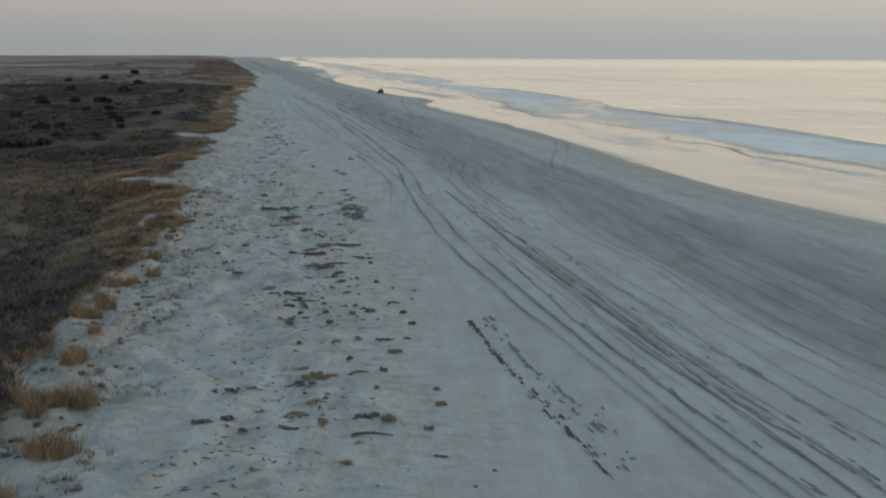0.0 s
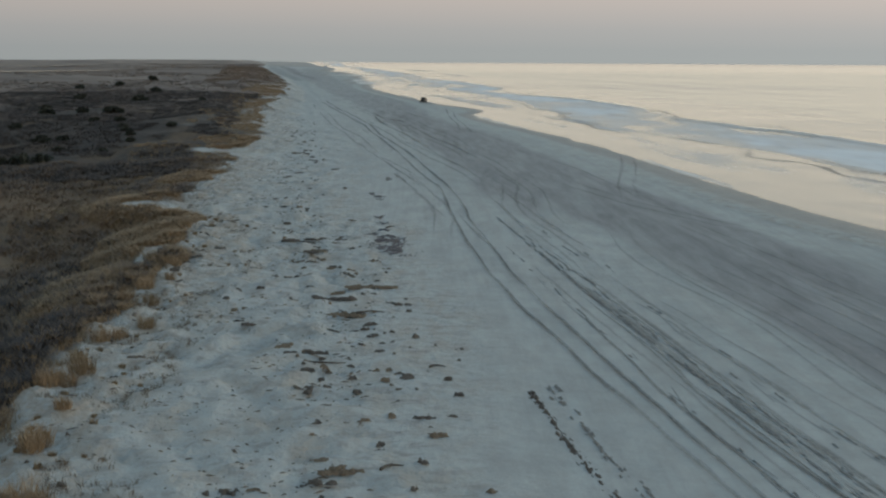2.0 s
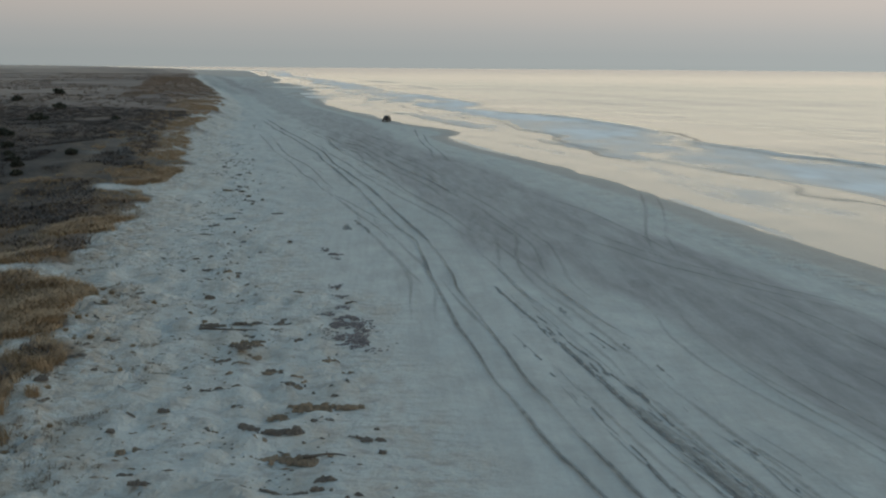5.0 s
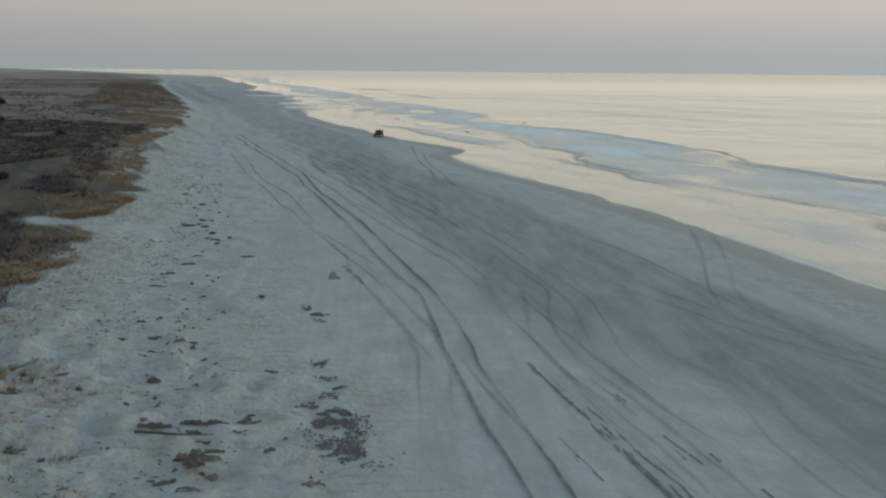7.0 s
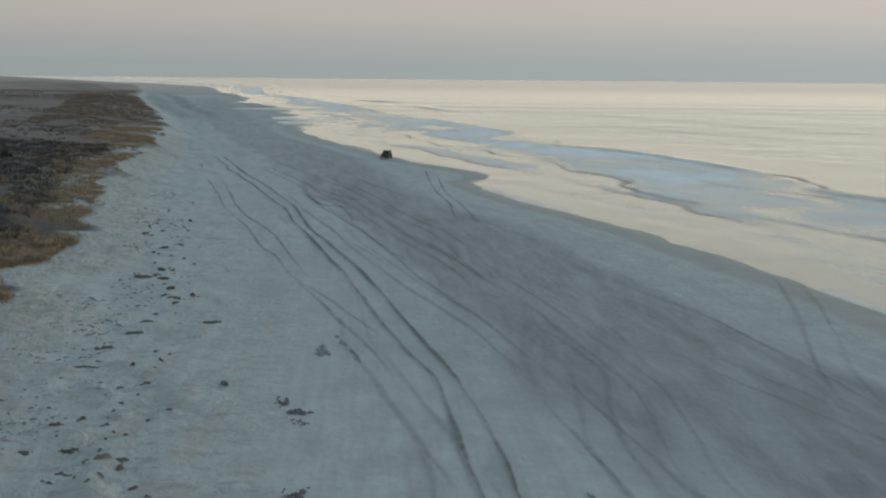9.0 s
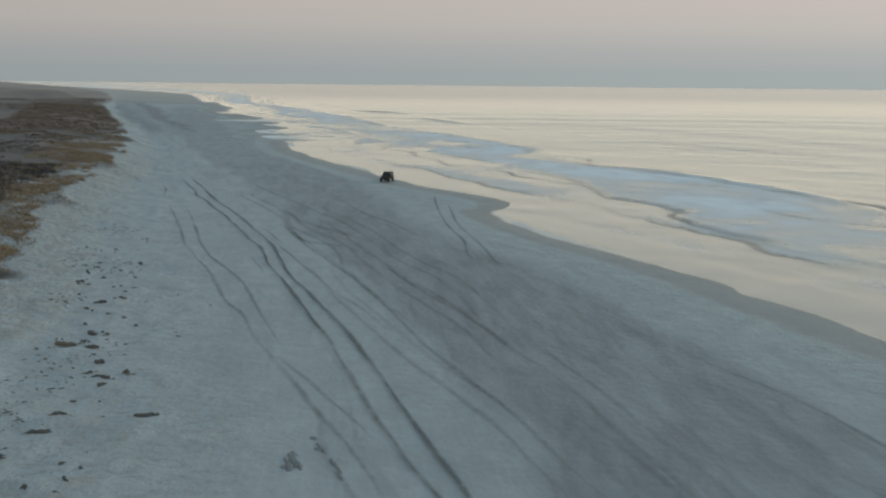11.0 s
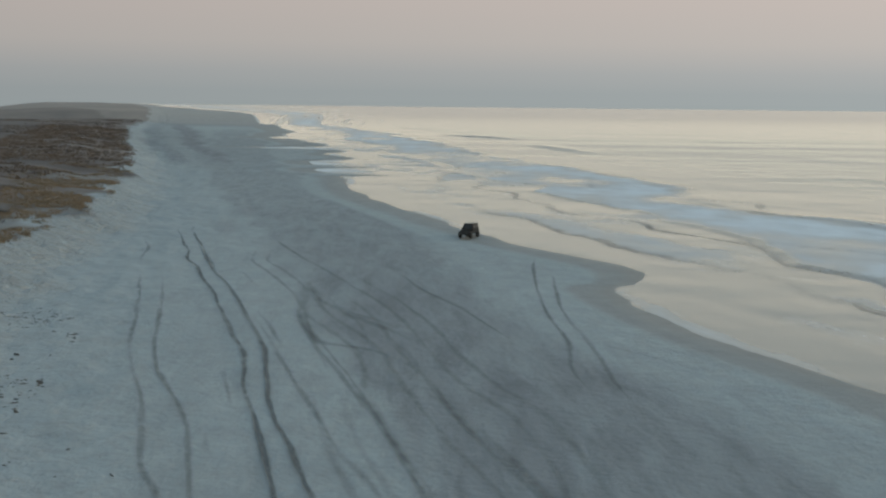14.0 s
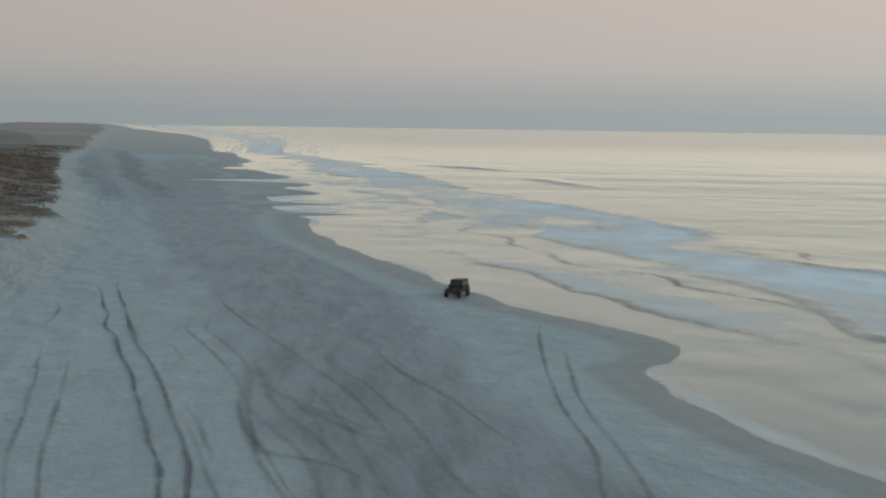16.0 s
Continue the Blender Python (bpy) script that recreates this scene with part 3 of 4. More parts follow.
# the bay behind the island, far inland
bay_u, bay_v = np.meshgrid(np.linspace(-1, 1, 61), np.linspace(-1, 1, 25))
for k, (bx, by, rx, ry, skew) in enumerate([(-145, 270, 27, 2.4, 0.65), (-202, 356, 16, 3.0, 1.1), (-208, 424, 9, 3.5, 1.6)]):
    swing = 1 + 0.25 * lattice(61 + k, bay_v * 3, bay_v * 0, 0.7)
    half = np.sqrt(np.clip(1.0 - bay_v ** 2, 0.0004, 1))
    across = rx * bay_u * half * swing + 0.15 * rx * lattice(70 + k, bay_v * 2, bay_v * 0, 0.5)
    bay = sheet("bay_water", bx + across, by + ry * bay_v + skew * across, 3.7 + 0 * bay_u, WATER, foam_haze=0 * bay_u, front=0 * bay_u, deep=0 * bay_u)
    tagged(bay, "pale still bay water lying behind the barrier island", "bay", kind="structure")


# ---- tyre tracks ----
def spline(points, step):
    """Places every step metres along a smooth line through the points."""
    p = np.array(points, float)
    far = np.concatenate([[0], np.cumsum(np.hypot(*np.diff(p, axis=0).T))])
    s = np.arange(0, far[-1], step)
    raw = np.stack([np.interp(s, far, p[:, 0]), np.interp(s, far, p[:, 1])], 1)
    k = max(3, int(2.6 / step) | 1)
    pad = np.concatenate([2 * raw[:1] - raw[1:k // 2 + 1][::-1], raw, 2 * raw[-1:] - raw[-k // 2:-1][::-1]])
    return np.stack([np.convolve(pad[:, i], np.ones(k) / k, "valid") for i in (0, 1)], 1)[:len(raw)]


def rut_mesh(points, width, depth, seed):
    """A pressed groove with low lips on both sides, laid over the sand."""
    p = spline(points, 0.45)
    run = np.gradient(p, axis=0)
    run /= np.linalg.norm(run, axis=1)[:, None] + 1e-9
    side = np.stack([run[:, 1], -run[:, 0]], 1)
    n = np.arange(len(p))
    p = p + side * (0.07 * lattice(seed, n * 0.45, n * 0.0, 3.4) + 0.025 * lattice(seed + 1, n * 0.45, n * 0.0, 0.9))[:, None]
    fade = smooth(np.minimum(n * 0.45 / 7, (len(p) - 1 - n) * 0.45 / min(22, 7 + len(p) * 0.04)))
    wide = 2.1 * width * knots(p[:, 1], (62, 0.66), (105, 1.0)) * (0.5 + 0.5 * fade) * (1 + 0.35 * lattice(seed + 2, n * 0.45, n * 0.0, 2.4))
    along_it = np.clip(0.8 + 0.5 * lattice(seed + 6, n * 0.45, n * 0.0, 4.0), 0.25, 1) * fade
    profile = ((-1.0, -0.03, 0), (-0.62, 0.055, 0.2), (-0.3, 0.012, 0.85), (0.0, 0.004, 1), (0.3, 0.012, 0.85), (0.62, 0.055, 0.2), (1.0, -0.03, 0))
    verts, worn = [], []
    for a, h, w in profile:
        worn.append(w * along_it)
        q = p + side * (a * wide / 2)[:, None]
        z = land(q[:, 0], q[:, 1]) - 0.01 + 0.03 * fade + h * depth * (1 + 0.4 * lattice(seed + 3, n * 0.45, n * 0.0 + a, 1.5))
        verts.append(np.column_stack([q, z]))
    k = len(profile)
    verts = np.stack(verts, 1).reshape(-1, 3)
    faces = [(i * k + j, i * k + j + 1, (i + 1) * k + j + 1, (i + 1) * k + j) for i in range(len(p) - 1) for j in range(k - 1)]
    return verts, faces, np.stack(worn, 1).ravel()


def tyre_track(points, gap, width, depth, seed, label, mat=None):
    """A pair of ruts, from the landward rut and the gap to the other one, or from the points of both."""
    thing = tagged(new("tyre_track"), label, "tyre track", "tyre tracks on the beach")
    p = np.array(points, float)
    lines = [p]
    if isinstance(gap, list):
        lines.append(np.array(gap, float))
    elif gap:
        run = np.gradient(p, axis=0)
        run /= np.linalg.norm(run, axis=1)[:, None]
        side = np.stack([run[:, 1], -run[:, 0]], 1)
        lines.append(p + side * np.sign(side[:, :1]) * gap)
    for i, line in enumerate(lines):
        v, f, worn = rut_mesh(line, width, depth, seed + 10 * i)
        rut = mesh_object("rut", v, f, mat or FAINT, thing, lay=True)
        rut.data.attributes.new("worn", "FLOAT", "POINT").data.foreach_set("value", worn.astype(np.float32))
    return thing


MAIN = [(10.6, 22), (9.95, 25.8), (9.1, 30.3), (8.37, 34.8), (7.35, 40.4), (6.5, 44), (5.85, 47.8), (4.65, 54.5), (3.6, 60.6), (3.1, 65), (2.82, 68.2), (2.45, 72.6), (2.15, 77.1), (1.95, 82), (1.65, 87.5), (0.5, 91.5), (-0.2, 95),
        (-1.1, 99.5), (-1.7, 103), (-2.4, 107), (-3.2, 111), (-4.1, 115), (-4.95, 119), (-5.95, 124), (-6.6, 129), (-7.45, 132.5), (-8.2, 136), (-9.3, 140.5), (-10.2, 144.5), (-11.7, 149.5), (-13, 155.3), (-14.2, 158), (-14.7, 162), (-16, 167.5), (-17.4, 174), (-18.6, 181)]
MATE = [(11.4, 22), (10.7, 26.5), (9.5, 31.5), (8.4, 38.5), (7.3, 44.7), (6.1, 53), (4.75, 61), (4.5, 63.5), (4.16, 67.2), (3.85, 71.3), (3.44, 74.6), (3.26, 78.7), (2.98, 83.1), (2.62, 87.3), (1.6, 92.2), (0.65, 97.3),
        (-0.15, 101.4), (-0.95, 105.8), (-1.6, 109), (-2.7, 113.6), (-3.9, 118), (-4.6, 121.5), (-5.2, 126.5), (-5.6, 129.5), (-6.3, 133), (-7, 135.6), (-8.1, 141.2), (-9.7, 147.3), (-11.1, 151.6), (-12.3, 156.5), (-13.5, 162), (-14.9, 168.5), (-16.4, 176), (-17.4, 186)]
tyre_track(MAIN, MATE, 0.19, 1.0, 100, "deep winding pair of tyre ruts pressed into pale sand", RUT)
tyre_track([(-16.8, 153), (-15.7, 148.5), (-14.5, 143), (-13.2, 136), (-12.7, 132.5), (-12, 128.9), (-10.8, 124.6), (-9.6, 121), (-8.5, 116.5), (-7.8, 113), (-6.7, 110.4), (-5.73, 106.4), (-4.9, 101)],
           [(-15, 152), (-14.1, 148), (-12.7, 141), (-12, 136.3), (-11.1, 130.5), (-10, 125.5), (-8.2, 120.9), (-7.1, 117.5), (-5.9, 111.7), (-4.9, 107), (-3.8, 102)], 0.2, 0.7, 140, "faint weaving pair of tyre ruts in pale sand", SOFT)
# the lanes beside the main ruts: distance from them, gap, width, from y, to y
LANES = [(2.0, 1.2, 0.15, 20, 62), (3.4, 0.9, 0.14, 20, 60), (6.4, 1.2, 0.14, 20, 64), (8.6, 1.3, 0.13, 24, 80), (10.4, 1.3, 0.14, 20, 72), (13.2, 1.3, 0.14, 20, 70), (15.5, 1.4, 0.13, 24, 66), (4.8, 1.2, 0.14, 60, 104), (7.2, 1.2, 0.13, 70, 112),
         (3.0, 1.1, 0.13, 86, 128), (-1.7, 1.2, 0.15, 68, 104), (6.0, 1.2, 0.14, 100, 150), (8.2, 1.3, 0.14, 104, 158), (4.2, 1.2, 0.14, 118, 168)]
for k, (away, gap, width, y0, y1) in enumerate(LANES):
    ys = np.arange(y0, y1, 4.0)
    wander = 1.0 if y1 < 75 else 2.0
    xs = np.interp(ys, [q[1] for q in MAIN], [q[0] for q in MAIN]) + away + wander * (0.5 * lattice(90 + k, ys, ys * 0, 13.0) + 0.2 * lattice(190 + k, ys, ys * 0, 6.0)) + 0.022 * away * (ys - 60) / 10
    tyre_track(list(zip(xs, ys)), gap, width * (1 if y1 < 75 else 1.9), 0.4, 200 + 40 * k, "shallow pair of tyre tracks running along the beach", RUT if y1 < 63 else SOFT if y1 < 75 else FAINT)
tyre_track([(26, 109), (23.7, 103), (21.9, 98.3), (19.8, 93), (18.3, 89.5), (17, 84.3), (16.2, 80)], 1.4, 0.26, 0.8, 800, "curved pair of tyre tracks turning up from the water", FAINT)
tyre_track([(24, 70), (20.4, 74.5), (18, 78.4), (16.2, 81), (14.2, 86), (12, 93)], 1.4, 0.16, 0.6, 840, "curved pair of tyre tracks in darker sand", FAINT)
tyre_track([(12.6, 166), (11.1, 157), (10.2, 149), (9.55, 142.3), (9.43, 137.6), (9.46, 132.8), (8.53, 127.7), (8.6, 121)], [(12.3, 157), (11.5, 150.4), (10.68, 143.6), (10.4, 138.1), (10.5, 133.7), (10.3, 130.6), (10, 125), (10.2, 118)], 0.2, 0.5, 880,
           "curved pair of tyre tracks near the damp sand", SOFT)
tyre_track([(10.4, 134.6), (11, 133), (11.8, 131.8), (13.4, 129.8), (15, 127)], 0, 0.2, 0.5, 890, "short curved tyre track near the damp sand", SOFT)
tyre_track([(22.6, 40), (21.4, 48), (20.2, 58), (18.6, 70), (16.9, 80)], 1.5, 0.15, 0.5, 920, "long pair of tyre tracks in grey sand", FAINT)
WHEEL = "single soft wheel rut wavering through grey sand"
for k, line in enumerate((
        [(-4.9, 139), (-3.0, 131.2), (-1.0, 123), (0.4, 116.5), (2.0, 109.6), (3.2, 104)], [(-1.24, 126.8), (0.15, 118), (1.48, 110.1), (2.53, 104), (4.0, 98.5), (4.9, 95.5), (5.9, 91)],
        [(-6.2, 109), (-5.33, 104.8), (-4.1, 100.6), (-2.48, 96.1), (-1.17, 92.3), (-0.11, 88.1), (0.6, 84)], [(-5.2, 105.5), (-4.17, 102.2), (-2.59, 98.4), (-0.58, 93.7), (0.6, 90)],
        [(2.59, 121.3), (3.65, 118.1), (4.85, 112.6), (6.04, 106), (7.6, 99)], [(-7, 138.5), (-4.74, 128.2), (-3.2, 121.8), (-1.44, 115.2), (-0.1, 111.4), (1.4, 105)],
        [(-5.03, 142.5), (-3.66, 132.4), (-1.8, 124.9), (-0.18, 118.4), (1.09, 112.7), (2.6, 107)], [(2.01, 126.4), (2.52, 121.2), (3.41, 117.1), (4.66, 112.3), (6.2, 106)],
        [(-7.57, 128), (-6.19, 121.5), (-5.15, 117.2)], [(-6.9, 119), (-6.3, 116.5), (-5.9, 114.5), (-5.29, 111.1)], [(-6.1, 111), (-4.79, 108.9), (-3.74, 106.5)], [(-3.81, 132.4), (-0.74, 130.5), (0.96, 128.1), (3, 124)],
        [(-4.55, 142.1), (-3.96, 135.9), (-3.44, 131.6), (-2.79, 128.1), (-1.9, 123)], [(-7.48, 141.8), (-6.0, 135.7), (-5.1, 131.5), (-4.25, 127.3)], [(-2.88, 142.3), (-1.25, 139.1), (0.62, 136.3), (2.4, 133)],
        [(-11.73, 154.4), (-9.74, 153.7), (-7.47, 145.6)], [(-0.76, 136.1), (0.53, 131.2), (1.25, 127.8), (2.2, 123)], [(-9, 172.8), (-6.72, 163), (-4.2, 155.3), (-1.49, 147.6)], [(0.89, 155.8), (2.97, 146.7), (4.8, 141.8), (6.06, 135.8), (7.4, 130)],
        [(2.33, 79.5), (3.09, 73.5), (4.04, 68.8), (5, 64)], [(6.64, 89.6), (7.46, 83.2), (8.44, 76.4), (9.62, 69.9), (11.16, 63.9)], [(0.15, 82.2), (1.19, 77.9), (1.99, 73.5)], [(5.3, 87.3), (6.19, 79.5), (6.97, 72.3), (7.71, 66.7)],
        [(13.91, 105.2), (16.41, 98.2), (17.79, 89.8), (18.56, 80.5)], [(8.2, 76.4), (9.39, 70.4), (10.64, 65.7)], [(-14, 166), (-13, 160), (-11.6, 155), (-11.9, 150)], [(-20, 171), (-18.2, 164), (-17.6, 158), (-16.4, 152)])):
    tyre_track(line, 0, (0.2, 0.25, 0.22)[k % 3], 0.15, 1900 + 40 * k, WHEEL, SOFT if k in (9, 10) else PRESSED)
for k, line in enumerate(([(-5.0, 152), (-4.7, 144.7), (-4.2, 136.4), (-3.6, 133.1), (-2.9, 131.2), (-1.3, 130.9), (0.3, 129.2), (1.6, 127)], [(-5.1, 151.9), (-3.6, 143.2), (-0.9, 137.3), (1.6, 132.6), (3.4, 129)],
                          [(-17.5, 161.1), (-14.7, 158.8), (-11.8, 159.2), (-8.8, 158.9)], [(-11.4, 139.4), (-9.1, 137.8), (-7.2, 137.2)])):
    tyre_track(line, 0, (0.5, 0.45, 0.3, 0.22)[k], 0.1, 3100 + 40 * k, "broad soft wheel mark crossing the driven sand", PRESSED)


# ---- the parked off-roader ----
def box(bm, x0, x1, y0, y1, z0, z1, top=(0, 0, 0, 0), bevel=0.05):
    """A box whose top is drawn in by (x0, x1, y0, y1), with bevelled edges."""
    v = [bm.verts.new(c) for c in ((x0, y0, z0), (x1, y0, z0), (x1, y1, z0), (x0, y1, z0),
         (x0 + top[0], y0 + top[2], z1), (x1 - top[1], y0 + top[2], z1), (x1 - top[1], y1 - top[3], z1), (x0 + top[0], y1 - top[3], z1))]
    f = [bm.faces.new([v[i] for i in q]) for q in ((3, 2, 1, 0), (4, 5, 6, 7), (0, 1, 5, 4), (1, 2, 6, 5), (2, 3, 7, 6), (3, 0, 4, 7))]
    if bevel:
        bmesh.ops.bevel(bm, geom=list({e for q in f for e in q.edges}), offset=bevel, segments=2, affect="EDGES")
    return bm


def wheel_disc(radius, depth, inner=0.0, segments=24):
    bm = bmesh.new()
    prof = [(inner, -depth / 2), (radius * 0.9, -depth / 2), (radius, -depth / 3), (radius, depth / 3), (radius * 0.9, depth / 2), (inner, depth / 2)]
    ring = []
    for i in range(segments):
        a = 2 * math.pi * i / segments
        ring.append([bm.verts.new((x, r * math.cos(a), r * math.sin(a))) for r, x in prof])
    for i in range(segments):
        a, b = ring[i], ring[(i + 1) % segments]
        for j in range(len(prof)):
            k = (j + 1) % len(prof)
            if inner or (j not in (5,)):
                bm.faces.new((a[j], a[k], b[k], b[j]))
    if not inner:
        bmesh.ops.remove_doubles(bm, verts=bm.verts, dist=1e-4)
    return bm


def off_roader(m):
    """A short boxy four-wheel-drive car, its front towards -y."""
    car = tagged(new("off_road_car"), "small boxy black four-wheel-drive car parked on damp sand", "car")
    part("body", box(bmesh.new(), -0.74, 0.74, -0.75, 1.62, 0.55, 1.12), PAINT, car)
    part("bonnet", box(bmesh.new(), -0.62, 0.62, -1.72, -0.7, 0.6, 1.1, (0.03, 0.03, 0.1, 0)), PAINT, car)
    part("grille", box(bmesh.new(), -0.5, 0.5, -1.76, -1.69, 0.64, 1.02, bevel=0.02), BUMPER, car)
    for x in (-0.42, 0.42):
        lamp = part("headlight", wheel_disc(0.11, 0.06), LAMP, car)
        lamp.matrix_local = pose(x, -1.79, 0.9, 0, 0, 90)
    for x in (-0.66, 0.66):
        part("tail_light", box(bmesh.new(), x - 0.06, x + 0.06, 1.6, 1.66, 0.85, 1.05, bevel=0.01), RED, car)
    for x in (-0.72, 0.72):
        for y in (-1.22, 1.12):
            part("fender", box(bmesh.new(), x - 0.17, x + 0.17, y - 0.5, y + 0.5, 0.74, 0.86, (0, 0, 0.12, 0.12), 0.03), BUMPER, car)
    part("front_bumper", box(bmesh.new(), -0.75, 0.75, -1.95, -1.74, 0.5, 0.68, bevel=0.03), BUMPER, car)
    part("rear_bumper", box(bmesh.new(), -0.72, 0.72, 1.62, 1.78, 0.5, 0.66, bevel=0.03), BUMPER, car)
    part("cabin", box(bmesh.new(), -0.72, 0.72, -0.62, 1.6, 1.12, 1.8, (0.1, 0.1, 0.26, 0.08), 0.05), PAINT, car)
    part("roof", box(bmesh.new(), -0.64, 0.64, -0.38, 1.54, 1.78, 1.84, (0.03, 0.03, 0.03, 0.03), 0.02), PAINT, car)
    screen = part("windscreen", box(bmesh.new(), -0.58, 0.58, -0.01, 0.01, -0.26, 0.26, (0.04, 0.04, 0, 0), 0.0), GLASS, car)
    screen.matrix_local = pose(0, -0.50, 1.47, -21, 0, 0)
    rear = part("rear_window", box(bmesh.new(), -0.5, 0.5, -0.01, 0.01, -0.2, 0.2, (0.03, 0.03, 0, 0), 0.0), GLASS, car)
    rear.matrix_local = pose(0, 1.575, 1.5, 7, 0, 0)
    for sgn in (-1, 1):
        for y0, y1 in ((-0.28, 0.4), (0.5, 1.4)):
            pane = part("side_window", box(bmesh.new(), -0.01, 0.01, y0, y1, -0.2, 0.2, (0, 0, 0.06, 0.04), 0.0), GLASS, car)
            pane.matrix_local = pose(sgn * 0.68, 0, 1.5, 0, -sgn * 8.4, 0)
        part("door", box(bmesh.new(), sgn * 0.75 - 0.012, sgn * 0.75 + 0.012, -0.55, 0.45, 0.6, 1.1, bevel=0.005), PAINT, car)
        part("mirror", box(bmesh.new(), sgn * 0.82 - 0.09, sgn * 0.82 + 0.09, -0.5, -0.42, 1.14, 1.3, bevel=0.02), BUMPER, car)
    for x in (-0.72, 0.72):
        for y in (-1.22, 1.12):
            tyre = part("wheel", wheel_disc(0.38, 0.26, 0.2), RUBBER, car, "chunky black tyre on an alloy rim")
            tyre.matrix_local = pose(x, y, 0.38)
            part("rim", wheel_disc(0.21, 0.2), RIM, tyre)
    spare = part("spare_wheel", wheel_disc(0.36, 0.22, 0.12), RUBBER, car)
    spare.matrix_local = pose(0, 1.78, 1.05, 0, 0, 90)
    car.matrix_world = m
    return car


off_roader(stand(8.4, 175.2, 0.0, -20, 0.68))


# ---- plants ----
def blades(rng, n, reach, height, width, lean, points):
    """n thin bent blades growing from each of the points; three triangles a blade."""
    points = np.asarray(points, float)
    k = len(points)
    base = np.repeat(points, n, 0)
    total = len(base)
    a, r = rng.uniform(0, 2 * np.pi, total), reach * np.sqrt(rng.uniform(0, 1, total))
    foot = base + np.stack([np.cos(a) * r, np.sin(a) * r, np.zeros(total)], 1)
    turn, h = rng.uniform(0, 2 * np.pi, total), height * rng.uniform(0.5, 1.15, total)
    out = np.stack([np.cos(turn), np.sin(turn), np.zeros(total)], 1)
    cross = np.stack([-out[:, 1], out[:, 0], np.zeros(total)], 1) * (width * rng.uniform(0.6, 1.3, total))[:, None]
    up = np.array([0, 0, 1.0])
    mid = foot + out * (h * lean * 0.35)[:, None] + up * (h * 0.6)[:, None]
    tip = foot + out * (h * lean)[:, None] + up * h[:, None] * 0.98
    verts = np.stack([foot - cross, foot + cross, mid + cross * 0.8, mid - cross * 0.8, tip], 1).reshape(-1, 3)
    i = np.arange(total) * 5
    quads, tris = np.stack([i, i + 1, i + 2, i + 3], 1), np.stack([i + 3, i + 2, i + 4], 1)
    return verts, quads.tolist() + tris.tolist()


rng = np.random.default_rng(5)


def scattered(count, y0, y1, d0, d1, seed, threshold, size, lobes=(), near=1.0):
    """Places on the land side, thinned into patches: d is the distance landward of the dune's edge."""
    y = y0 + (y1 - y0) * rng.uniform(0, 1, count) ** 1.3
    d = d0 + (d1 - d0) * rng.uniform(0, 1, count) ** near
    x = edge_x(y) - d
    lobe = sum(np.exp(-((y - a) / w) ** 2) for a, w in lobes)
    keep = lattice(seed, x, y, size) + 0.35 * lattice(seed + 1, x, y, size / 3) + lobe > threshold
    for bx, by, rx, ry in ((-15.9, 64, 0.9, 2.6), (-20.6, 78, 2.6, 1.2), (-24.2, 103.6, 2.2, 1.0)):
        keep &= np.hypot((x - bx) / rx, (y - by) / ry) > 1
    x, y = x[keep], y[keep]
    return np.stack([x, y, land(x, y) - 0.04], 1)


def stuff(name, data, mat, label, category):
    return tagged(mesh_object(name, *data, mat, flat=True, lay=True), label, category, kind="stuff")


stuff("dune_grass", blades(rng, 26, 0.42, 0.34, 0.018, 1.1, scattered(6500, 50, 112, 0.1, 5.5, 41, 0.4, 5, ((68, 6), (89, 4)))), TAN_GRASS, "dry tan beach grass covering the dune's crest", "grass")
stuff("bleached_grass", blades(rng, 14, 0.34, 0.3, 0.014, 0.7, scattered(8000, 22, 230, -0.3, 11, 44, -0.05, 4)), PALE_GRASS, "bleached thin beach grass on the dune's slope", "grass")
stuff("slope_sprigs", blades(rng, 12, 0.13, 0.2, 0.009, 0.9, scattered(2000, 24, 80, -4.6, 0.2, 56, 0.2, 2.0)), WEED_TAN, "small dry sprigs of grass on the sandy dune slope", "grass")
stuff("crest_grass", blades(rng, 22, 0.3, 0.3, 0.013, 0.7, scattered(1500, -5, 66, 0.1, 1.6, 58, -0.25, 3)), TAN_GRASS, "dry tan grass along the dune's crest", "grass")
stuff("dune_top_grass", blades(rng, 14, 0.4, 0.3, 0.018, 0.8, scattered(5000, 104, 215, 0.2, 11, 65, -0.1, 5, near=1.5)), TAN_GRASS, "short tan grass on top of the dune", "grass")
stuff("near_scrub", blades(rng, 20, 0.5, 0.4, 0.024, 1.3, scattered(4200, -5, 66, 0.7, 26, 59, -0.9, 4, near=2.0)), SCRUB, "dark leafless scrub behind the dune's crest", "scrub")
stuff("brown_grass", blades(rng, 16, 0.5, 0.4, 0.026, 1.2, scattered(3000, -5, 60, 0.6, 40, 47, 0.2, 9)), BROWN_GRASS, "olive brown winter grass behind the dune", "grass")
stuff("brown_grass", blades(rng, 16, 0.5, 0.36, 0.026, 1.2, scattered(5200, 58, 98, 0.6, 46, 49, -0.25, 8)), BROWN_GRASS, "reddish brown winter grass behind the dune", "grass")
stuff("scrub", blades(rng, 20, 0.65, 0.42, 0.03, 1.4, scattered(6500, -5, 98, 0.9, 60, 50, -0.2, 9)), HEATH, "leafless brownish scrub covering the hinterland", "scrub")
stuff("dark_scrub", blades(rng, 20, 0.65, 0.42, 0.03, 1.4, scattered(7500, 90, 172, 4, 62, 54, -0.3, 11)), SCRUB, "leafless dark grey scrub filling a hollow", "scrub")
